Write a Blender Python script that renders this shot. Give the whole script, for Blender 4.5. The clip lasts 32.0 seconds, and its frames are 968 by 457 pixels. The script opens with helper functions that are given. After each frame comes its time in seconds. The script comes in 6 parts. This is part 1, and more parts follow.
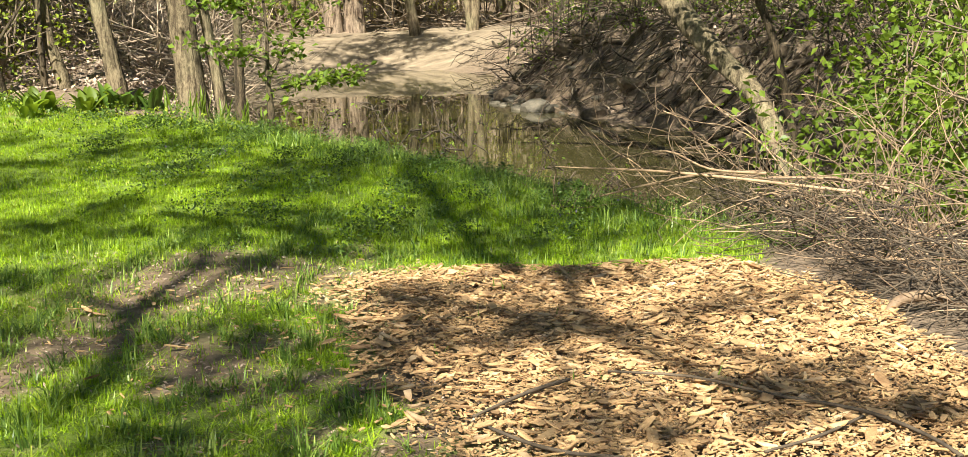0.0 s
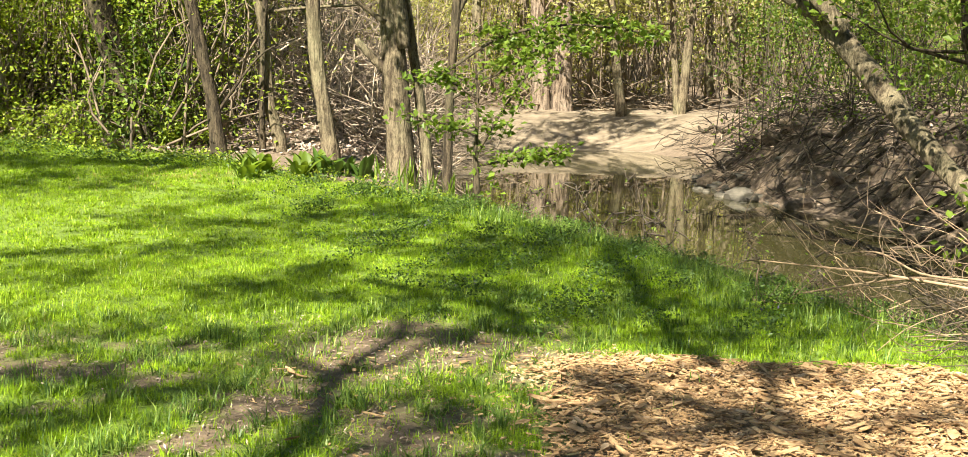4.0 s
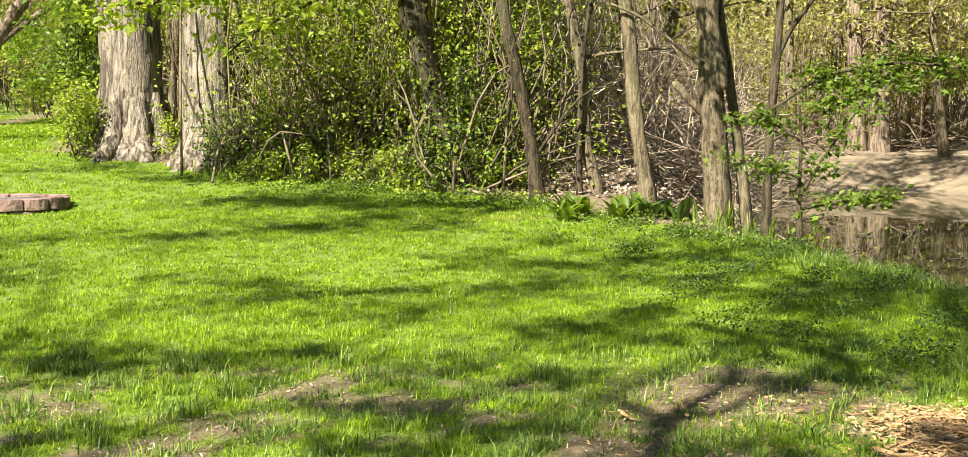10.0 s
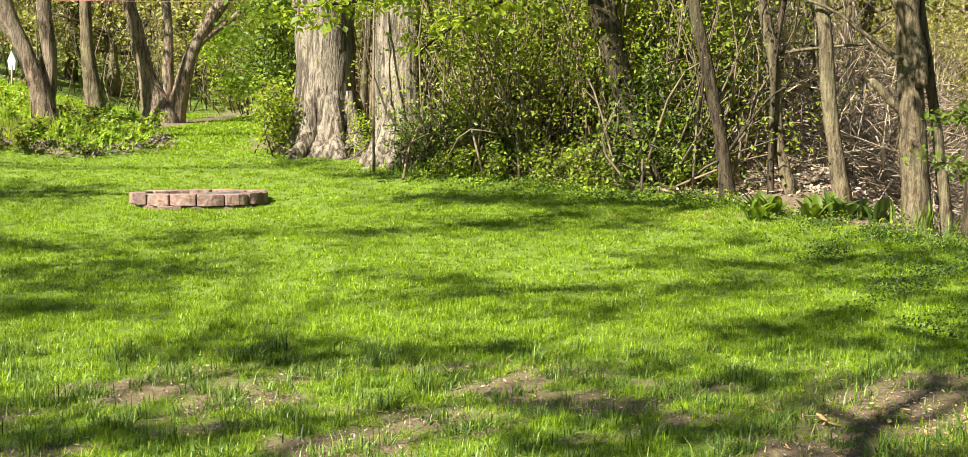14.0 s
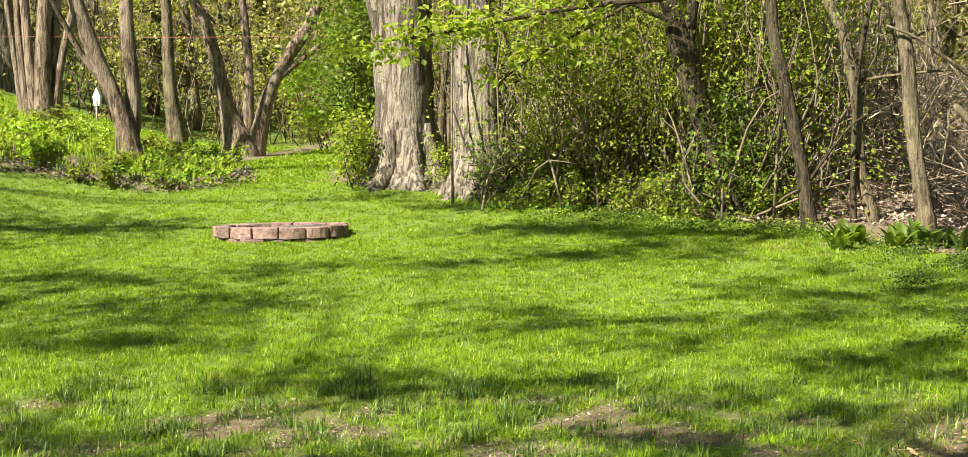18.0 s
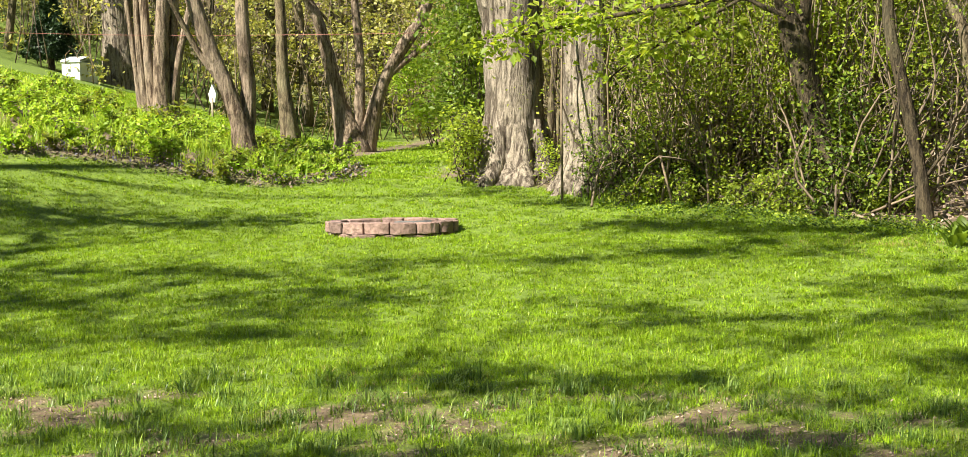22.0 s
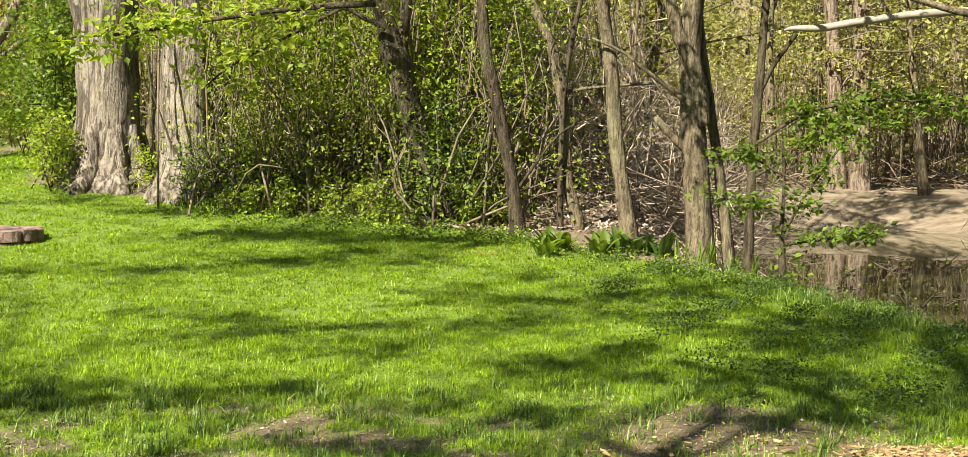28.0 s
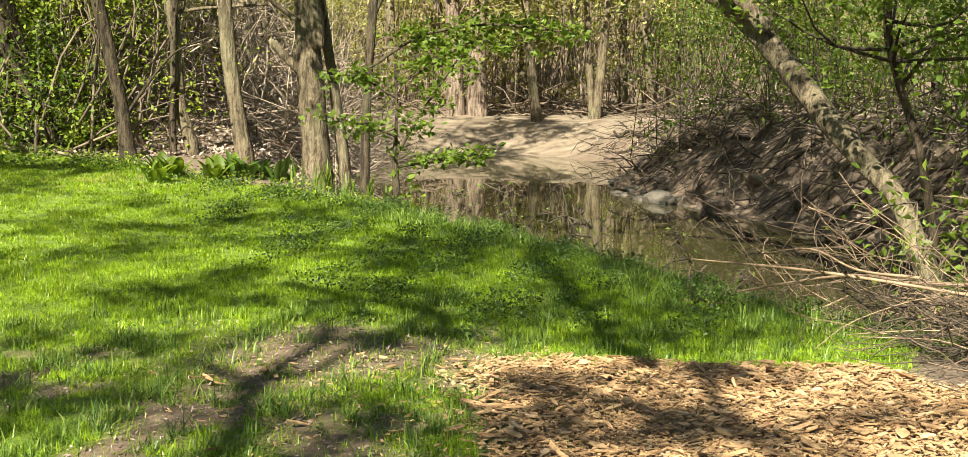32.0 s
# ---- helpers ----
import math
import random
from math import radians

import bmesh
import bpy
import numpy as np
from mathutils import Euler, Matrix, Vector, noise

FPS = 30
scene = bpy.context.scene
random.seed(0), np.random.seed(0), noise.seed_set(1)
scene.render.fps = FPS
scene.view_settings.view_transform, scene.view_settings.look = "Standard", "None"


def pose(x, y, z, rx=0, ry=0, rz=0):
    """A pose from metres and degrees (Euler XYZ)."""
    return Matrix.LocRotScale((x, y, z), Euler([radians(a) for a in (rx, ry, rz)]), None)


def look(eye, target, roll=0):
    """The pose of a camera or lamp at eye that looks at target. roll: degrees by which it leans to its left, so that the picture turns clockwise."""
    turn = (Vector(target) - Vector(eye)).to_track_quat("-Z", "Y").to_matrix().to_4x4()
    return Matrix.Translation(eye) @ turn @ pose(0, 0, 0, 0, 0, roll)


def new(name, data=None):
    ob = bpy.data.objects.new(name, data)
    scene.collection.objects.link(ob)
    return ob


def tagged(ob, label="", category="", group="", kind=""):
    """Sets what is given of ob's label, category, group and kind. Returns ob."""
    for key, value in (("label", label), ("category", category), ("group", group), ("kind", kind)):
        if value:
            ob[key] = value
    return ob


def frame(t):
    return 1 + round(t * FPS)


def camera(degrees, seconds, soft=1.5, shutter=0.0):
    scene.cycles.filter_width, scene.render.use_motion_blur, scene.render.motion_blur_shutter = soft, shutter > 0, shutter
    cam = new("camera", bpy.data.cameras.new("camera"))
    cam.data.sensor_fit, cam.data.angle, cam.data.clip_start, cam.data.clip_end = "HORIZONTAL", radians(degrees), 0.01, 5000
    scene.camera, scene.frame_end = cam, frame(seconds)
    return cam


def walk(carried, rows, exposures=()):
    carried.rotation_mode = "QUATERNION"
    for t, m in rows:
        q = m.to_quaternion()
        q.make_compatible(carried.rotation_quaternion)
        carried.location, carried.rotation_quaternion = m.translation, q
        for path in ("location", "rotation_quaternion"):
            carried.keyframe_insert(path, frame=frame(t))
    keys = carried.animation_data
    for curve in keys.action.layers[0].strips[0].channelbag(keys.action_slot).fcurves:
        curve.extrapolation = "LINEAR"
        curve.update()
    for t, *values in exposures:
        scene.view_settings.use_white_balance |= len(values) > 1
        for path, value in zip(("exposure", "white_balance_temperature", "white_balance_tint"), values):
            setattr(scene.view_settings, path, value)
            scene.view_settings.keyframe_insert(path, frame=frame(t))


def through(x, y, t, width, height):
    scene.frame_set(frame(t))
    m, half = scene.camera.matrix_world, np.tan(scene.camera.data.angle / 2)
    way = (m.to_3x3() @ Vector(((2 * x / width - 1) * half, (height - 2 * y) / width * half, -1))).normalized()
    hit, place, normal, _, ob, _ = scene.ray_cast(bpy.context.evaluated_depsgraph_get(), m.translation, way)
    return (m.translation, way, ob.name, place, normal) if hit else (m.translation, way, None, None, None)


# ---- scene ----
cam = camera(38.24, 32.0, soft=0.45)
PATH = [
    (0, (0.163, -0.050, 1.365), (4.743, 8.667, -0.376), -1.64),
    (0.5, (0.156, -0.052, 1.369), (4.472, 8.809, -0.320), -0.69),
    (1, (0.142, -0.052, 1.383), (4.244, 8.940, -0.144), -0.21),
    (1.5, (0.144, -0.037, 1.395), (4.100, 9.054, 0.089), -0.00),
    (2, (0.133, -0.042, 1.401), (3.943, 9.117, 0.141), 0.18),
    (2.5, (0.135, -0.064, 1.403), (3.826, 9.146, 0.159), 0.33),
    (3, (0.143, -0.057, 1.404), (3.715, 9.203, 0.181), 0.21),
    (3.5, (0.137, -0.059, 1.398), (3.584, 9.249, 0.186), 0.60),
    (5.5, (0.070, -0.043, 1.414), (3.114, 9.429, 0.410), 1.31),
    (6, (0.061, -0.043, 1.417), (2.985, 9.481, 0.556), 1.25),
    (6.5, (0.056, -0.045, 1.415), (2.945, 9.494, 0.608), 1.35),
    (7, (0.047, -0.044, 1.414), (2.879, 9.515, 0.635), 0.95),
    (7.5, (0.056, -0.038, 1.414), (2.748, 9.564, 0.670), 0.48),
    (8, (0.065, -0.030, 1.408), (2.576, 9.623, 0.685), 0.28),
    (8.5, (0.061, -0.013, 1.401), (2.282, 9.708, 0.650), 0.40),
    (9, (0.030, -0.011, 1.399), (1.906, 9.778, 0.588), 0.41),
    (9.5, (-0.001, -0.022, 1.400), (1.494, 9.827, 0.533), 0.19),
    (10, (-0.009, -0.017, 1.401), (1.247, 9.862, 0.490), 0.20),
    (10.5, (-0.010, -0.016, 1.400), (1.047, 9.883, 0.459), 0.45),
    (11, (-0.035, -0.019, 1.406), (0.801, 9.899, 0.442), 0.49),
    (11.5, (-0.039, -0.023, 1.407), (0.622, 9.910, 0.453), 0.26),
    (12, (-0.041, -0.011, 1.404), (0.436, 9.933, 0.460), 0.13),
    (12.5, (-0.057, -0.016, 1.401), (0.230, 9.935, 0.463), -0.08),
    (13, (-0.061, -0.020, 1.400), (0.058, 9.934, 0.452), -0.15),
    (13.5, (-0.066, -0.022, 1.401), (-0.084, 9.933, 0.453), -0.17),
    (14, (-0.072, -0.023, 1.403), (-0.112, 9.934, 0.472), 0.11),
    (14.5, (-0.073, -0.026, 1.409), (-0.141, 9.933, 0.504), 0.15),
    (16.5, (-0.085, -0.038, 1.413), (-0.358, 9.928, 0.640), -0.17),
    (17, (-0.096, -0.033, 1.412), (-0.457, 9.932, 0.655), -0.21),
    (17.5, (-0.097, -0.039, 1.421), (-0.572, 9.922, 0.680), -0.31),
    (18, (-0.102, -0.038, 1.425), (-0.687, 9.918, 0.704), -0.58),
    (18.5, (-0.104, -0.042, 1.427), (-0.808, 9.909, 0.725), -0.47),
    (19, (-0.114, -0.050, 1.432), (-0.909, 9.895, 0.739), -0.34),
    (19.5, (-0.123, -0.042, 1.426), (-1.016, 9.895, 0.750), -0.19),
    (20, (-0.128, -0.050, 1.429), (-1.132, 9.878, 0.767), -0.13),
    (20.5, (-0.122, -0.057, 1.423), (-1.262, 9.857, 0.768), -0.48),
    (21, (-0.123, -0.056, 1.424), (-1.383, 9.842, 0.761), -0.77),
    (21.5, (-0.115, -0.066, 1.428), (-1.449, 9.819, 0.721), -0.63),
    (22, (-0.108, -0.077, 1.435), (-1.466, 9.802, 0.688), -0.71),
    (22.5, (-0.100, -0.070, 1.436), (-1.337, 9.821, 0.646), -0.50),
    (23, (-0.103, -0.066, 1.435), (-1.209, 9.841, 0.646), -0.25),
    (23.5, (-0.101, -0.052, 1.435), (-0.930, 9.883, 0.657), -0.31),
    (24, (-0.101, -0.043, 1.436), (-0.742, 9.907, 0.678), -0.17),
    (24.5, (-0.107, -0.017, 1.430), (-0.559, 9.945, 0.693), 0.05),
    (26.5, (-0.042, 0.054, 1.417), (0.559, 10.016, 0.789), 0.33),
    (27, (-0.027, 0.086, 1.400), (0.809, 10.033, 0.804), 0.36),
    (27.5, (-0.017, 0.106, 1.389), (1.044, 10.031, 0.781), 0.48),
    (28, (0.008, 0.127, 1.376), (1.409, 10.007, 0.726), 0.59),
    (28.5, (0.037, 0.148, 1.372), (1.847, 9.958, 0.670), 0.53),
    (29, (0.060, 0.147, 1.367), (2.207, 9.886, 0.620), 0.42),
    (29.5, (0.071, 0.153, 1.359), (2.500, 9.817, 0.512), 0.23),
    (30, (0.083, 0.164, 1.352), (2.699, 9.767, 0.377), 0.05),
    (30.5, (0.107, 0.178, 1.343), (3.075, 9.669, 0.293), -0.00),
    (31, (0.129, 0.190, 1.335), (3.451, 9.557, 0.231), 0.38),
    (31.5, (0.132, 0.195, 1.329), (3.715, 9.463, 0.202), 0.73),
    (32, (0.151, 0.209, 1.321), (4.081, 9.336, 0.201), 0.96),
]
walk(cam, [(t, look(eye, target, roll)) for t, eye, target, roll in PATH],
     exposures=[(0.0, 1.72, 6560, 5), (2.0, 1.79, 6560, 5), (6.0, 1.99, 6560, 5), (9.0, 1.80, 6560, 5), (12.0, 1.67, 6560, 5), (19.0, 1.54, 6560, 5), (22.0, 1.56, 6560, 5), (25.0, 1.48, 6560, 5), (28.0, 1.48, 6560, 5), (32.0, 1.64, 6560, 5)])

# ---- light ----
SUN_TO = Vector((-0.68, -0.73, 0.95)).normalized()
world = bpy.data.worlds.new("sky")
scene.world = world
world.use_nodes = True
wn = world.node_tree.nodes
sky = wn.new("ShaderNodeTexSky")
sky.sky_type = "NISHITA"
sky.sun_disc = False
sky.sun_elevation = math.asin(SUN_TO.z)
sky.air_density, sky.dust_density = 0.6, 0.3
sky.sun_rotation = math.atan2(SUN_TO.x, SUN_TO.y)
wn["Background"].inputs["Strength"].default_value = 0.05
world.node_tree.links.new(sky.outputs["Color"], wn["Background"].inputs["Color"])
sun_data = bpy.data.lights.new("sun", "SUN")
sun_data.energy, sun_data.angle, sun_data.color = 5.0, radians(0.55), (1.0, 0.94, 0.84)
sun = new("sun", sun_data)
sun.matrix_world = look(SUN_TO * 60, (0, 0, 0))

# ---- materials ----
RNG = np.random.default_rng(7)


def mat(name):
    m = bpy.data.materials.new(name)
    m.use_nodes = True
    nt = m.node_tree
    return m, nt.nodes, nt.links, nt.nodes["Principled BSDF"]


def ramp(nodes, stops):
    r = nodes.new("ShaderNodeValToRGB")
    while len(r.color_ramp.elements) < len(stops):
        r.color_ramp.elements.new(0.5)
    for e, (p, c) in zip(r.color_ramp.elements, stops):
        e.position, e.color = p, (*c, 1)
    return r


def noise_tex(nodes, links, scale, detail=4, rough=0.6, coord=None, stretch=None):
    n = nodes.new("ShaderNodeTexNoise")
    n.inputs["Scale"].default_value, n.inputs["Detail"].default_value, n.inputs["Roughness"].default_value = scale, detail, rough
    if coord is None:
        coord = nodes.new("ShaderNodeTexCoord").outputs["Object"]
    if stretch:
        mp = nodes.new("ShaderNodeMapping")
        mp.inputs["Scale"].default_value = stretch
        links.new(coord, mp.inputs["Vector"])
        coord = mp.outputs["Vector"]
    links.new(coord, n.inputs["Vector"])
    return n


def mixc(nodes, links, fac, a, b, kind="MIX"):
    m = nodes.new("ShaderNodeMix")
    m.data_type, m.blend_type = "RGBA", kind
    for sock, v in ((m.inputs[0], fac), (m.inputs[6], a), (m.inputs[7], b)):
        if isinstance(v, (int, float)):
            sock.default_value = v
        elif isinstance(v, tuple):
            sock.default_value = (*v, 1)
        else:
            links.new(v, sock)
    return m.outputs[2]


def bump(nodes, links, height, bsdf, strength=0.5, dist=0.02):
    b = nodes.new("ShaderNodeBump")
    b.inputs["Strength"].default_value, b.inputs["Distance"].default_value = strength, dist
    links.new(height, b.inputs["Height"])
    links.new(b.outputs["Normal"], bsdf.inputs["Normal"])


def bark_mat(name, dark, light, scale=9.0, ridge=0.9, lichen=(0.3, 0.3, 0.2), lich=0.16, tall=0.13):
    """Bark with upright, broken furrows, finer cracks across them and lichen in blotches."""
    m, n, l, b = mat(name)
    co = n.new("ShaderNodeTexCoord").outputs["Object"]
    big = noise_tex(n, l, 1.6, 4, 0.6, co)
    furrow = noise_tex(n, l, scale, 5, 0.62, co, (1, 1, tall))
    furrow.inputs["Distortion"].default_value = 0.5
    fr = ramp(n, [(0.40, (0, 0, 0)), (0.50, (0.6, 0.6, 0.6)), (0.66, (1, 1, 1))])
    l.new(furrow.outputs["Fac"], fr.inputs["Fac"])
    crack = noise_tex(n, l, scale * 3.1, 4, 0.7, co, (1, 1, 0.45))
    c = mixc(n, l, fr.outputs["Color"], dark, light)
    cr = ramp(n, [(0.34, (0.38, 0.36, 0.33)), (0.58, (1.1, 1.08, 1.05))])
    l.new(crack.outputs["Fac"], cr.inputs["Fac"])
    c = mixc(n, l, 0.8, c, mixc(n, l, 1.0, c, cr.outputs["Color"], "MULTIPLY"))
    br = ramp(n, [(0.45, (0, 0, 0)), (0.7, (lich, lich, lich))])
    l.new(big.outputs["Fac"], br.inputs["Fac"])
    c = mixc(n, l, br.outputs["Color"], c, lichen)
    l.new(c, b.inputs["Base Color"])
    b.inputs["Roughness"].default_value = 0.92
    b.inputs["Specular IOR Level"].default_value = 0.2
    hs = mixc(n, l, 0.45, fr.outputs["Color"], crack.outputs["Color"])
    bump(n, l, hs, b, ridge, 0.035)
    return m


def leaf_mat(name, stops, through=0.5, gloss=0.45, grain=0.0):
    m, n, l, b = mat(name)
    g = n.new("ShaderNodeNewGeometry")
    r = ramp(n, stops)
    l.new(g.outputs["Random Per Island"], r.inputs["Fac"])
    big = noise_tex(n, l, 1.3, 5, 0.75)
    hue = n.new("ShaderNodeHueSaturation")
    vr = n.new("ShaderNodeMapRange")
    vr.inputs["From Min"].default_value, vr.inputs["From Max"].default_value = 0.25, 0.75
    vr.inputs["To Min"].default_value, vr.inputs["To Max"].default_value = 0.5, 1.45
    value = big.outputs["Fac"]
    if grain:
        value = mixc(n, l, grain, value, noise_tex(n, l, 10.0, 3, 0.6).outputs["Fac"])
        vr.inputs["From Min"].default_value, vr.inputs["From Max"].default_value = 0.33, 0.67
    l.new(value, vr.inputs["Value"])
    l.new(vr.outputs["Result"], hue.inputs["Value"])
    l.new(r.outputs["Color"], hue.inputs["Color"])
    l.new(hue.outputs["Color"], b.inputs["Base Color"])
    b.inputs["Roughness"].default_value = gloss
    b.inputs["Specular IOR Level"].default_value = 0.35
    t = n.new("ShaderNodeBsdfTranslucent")
    tint = mixc(n, l, 1.0, hue.outputs["Color"], (1.25, 1.2, 0.55), "MULTIPLY")
    l.new(tint, t.inputs["Color"])
    mx = n.new("ShaderNodeMixShader")
    mx.inputs[0].default_value = through
    l.new(b.outputs[0], mx.inputs[1])
    l.new(t.outputs[0], mx.inputs[2])
    l.new(mx.outputs[0], n["Material Output"].inputs["Surface"])
    return m


def plain_mat(name, a, c, scale=8.0, rough=0.85, bumps=0.3, dist=0.01, island=False, metal=0.0):
    m, n, l, b = mat(name)
    nz = noise_tex(n, l, scale, 6, 0.65)
    r = ramp(n, [(0.3, a), (0.7, c)])
    l.new(nz.outputs["Fac"], r.inputs["Fac"])
    col = r.outputs["Color"]
    if island:
        src = n.new("ShaderNodeObjectInfo").outputs["Random"] if island == "object" else n.new("ShaderNodeNewGeometry").outputs["Random Per Island"]
        mr = n.new("ShaderNodeMapRange")
        mr.inputs["To Min"].default_value, mr.inputs["To Max"].default_value = 0.55, 1.35
        l.new(src, mr.inputs["Value"])
        hs = n.new("ShaderNodeHueSaturation")
        l.new(mr.outputs["Result"], hs.inputs["Value"])
        l.new(col, hs.inputs["Color"])
        col = hs.outputs["Color"]
    l.new(col, b.inputs["Base Color"])
    b.inputs["Roughness"].default_value = rough
    b.inputs["Metallic"].default_value = metal
    if bumps:
        bump(n, l, nz.outputs["Fac"], b, bumps, dist)
    return m


BARK_GREY = bark_mat("bark_grey_brown", (0.075, 0.056, 0.035), (0.22, 0.175, 0.11), 24, 0.7, (0.29, 0.27, 0.15), 0.4, 0.22)
BARK_DARK = bark_mat("bark_dark", (0.0288, 0.0216, 0.0144), (0.104, 0.0792, 0.0495), 26, 0.7, (0.18, 0.162, 0.09), 0.3, 0.22)
BARK_OAK = bark_mat("bark_pale_ridged", (0.0731, 0.055, 0.0413), (0.37, 0.31, 0.245), 19, 1.0, (0.258, 0.215, 0.163), 0.3, 0.11)
BARK_RED = bark_mat("bark_maple", (0.085, 0.058, 0.04), (0.33, 0.25, 0.18), 20, 0.9, (0.36, 0.29, 0.22), 0.4, 0.2)
DEADWOOD = plain_mat("dead_wood", (0.231, 0.184, 0.136), (0.394, 0.333, 0.258), 9, 0.8, 0.3)
STICK = plain_mat("dry_stick", (0.24, 0.175, 0.12), (0.52, 0.405, 0.29), 14, 0.85, 0.3, 0.005, True)
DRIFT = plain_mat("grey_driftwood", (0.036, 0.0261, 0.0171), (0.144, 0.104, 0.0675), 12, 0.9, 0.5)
STICK_PILE = plain_mat("cut_branch_bark", (0.13, 0.08, 0.045), (0.38, 0.26, 0.155), 14, 0.75, 0.3, 0.004, "object")
CANE = plain_mat("brown_cane", (0.085, 0.06, 0.04), (0.25, 0.185, 0.12), 14, 0.85, 0.3, 0.005, True)
TWIG_DARK = plain_mat("dark_twig", (0.03, 0.022, 0.014), (0.12, 0.088, 0.057), 14, 0.9, 0.2, 0.004, True)
LEAF_BUSH = leaf_mat("bush_leaf", [(0.0, (0.18, 0.25, 0.03)), (0.5, (0.29, 0.37, 0.045)), (0.9, (0.38, 0.45, 0.06)), (1.0, (0.50, 0.52, 0.09))], 0.55)
LEAF_FAR = leaf_mat("far_leaf", [(0.0, (0.20, 0.205, 0.06)), (0.5, (0.32, 0.32, 0.09)), (1.0, (0.50, 0.46, 0.18))])
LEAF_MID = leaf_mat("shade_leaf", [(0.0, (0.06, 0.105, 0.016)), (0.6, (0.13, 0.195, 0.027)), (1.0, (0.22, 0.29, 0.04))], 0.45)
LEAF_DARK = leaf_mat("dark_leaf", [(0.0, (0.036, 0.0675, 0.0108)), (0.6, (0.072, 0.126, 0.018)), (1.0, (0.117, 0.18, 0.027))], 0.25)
LEAF_EVERGREEN = leaf_mat("evergreen_needle", [(0.0, (0.012, 0.028, 0.010)), (1.0, (0.035, 0.065, 0.02))], 0.1)
LEAF_SAP = leaf_mat("sapling_leaf", [(0.0, (0.0968, 0.154, 0.0202)), (1.0, (0.194, 0.268, 0.0324))], 0.5)
LEAF_MAPLE = leaf_mat("maple_leaf", [(0.0, (0.112, 0.163, 0.0258)), (0.6, (0.232, 0.275, 0.043)), (1.0, (0.361, 0.37, 0.0516))], 0.5)
LEAF_BED = leaf_mat("bed_leaf", [(0.0, (0.195, 0.315, 0.0291)), (0.5, (0.341, 0.481, 0.0499)), (1.0, (0.536, 0.609, 0.108))], 0.5)
GRASS = leaf_mat("grass_blade", [(0.0, (0.10, 0.165, 0.007)), (0.45, (0.215, 0.33, 0.013)), (0.93, (0.305, 0.43, 0.02)), (1.0, (0.45, 0.44, 0.09))], 0.38, 0.42, 0.55)
GRASS_COARSE = leaf_mat("coarse_grass_blade", [(0.0, (0.055, 0.11, 0.02)), (0.6, (0.16, 0.25, 0.042)), (1.0, (0.33, 0.41, 0.09))], 0.36, 0.4, 0.5)
LITTER = plain_mat("dead_leaf_litter", (0.22, 0.155, 0.11), (0.48, 0.37, 0.28), 20, 0.9, 0.2, 0.004, True)
CHIP = plain_mat("wood_chip", (0.20, 0.098, 0.04), (0.62, 0.41, 0.195), 14, 0.8, 0.3, 0.004, True)
CHIP_ONE = plain_mat("wood_chip_single", (0.34, 0.195, 0.09), (0.64, 0.47, 0.28), 10, 0.8, 0.2, 0.003, "object")
STONE = plain_mat("river_stone", (0.05, 0.042, 0.03), (0.17, 0.145, 0.105), 7, 0.85, 0.5, 0.02, "object")
EARTH = plain_mat("bank_earth", (0.07, 0.049, 0.031), (0.28, 0.205, 0.135), 9, 0.95, 0.8, 0.03, "object")
CONCRETE = plain_mat("pit_block", (0.144, 0.0855, 0.0675), (0.36, 0.234, 0.194), 18, 0.95, 1.0, 0.03, "object")
ASH = plain_mat("ash_and_charcoal", (0.03, 0.03, 0.03), (0.16, 0.15, 0.14), 12, 0.95, 0.6, 0.02)
WHITE = plain_mat("weathered_white_paint", (0.63, 0.63, 0.612), (0.738, 0.738, 0.72), 4, 0.6, 0.1)
RED = plain_mat("faded_red_cord", (0.30, 0.10, 0.08), (0.38, 0.15, 0.12), 20, 0.7, 0.0)
STRAW = leaf_mat("straw_blade", [(0.0, (0.272, 0.224, 0.072)), (1.0, (0.44, 0.368, 0.136))], 0.3)
VIOLET = leaf_mat("violet_flower", [(0.0, (0.08, 0.07, 0.12)), (1.0, (0.15, 0.135, 0.2))], 0.3)


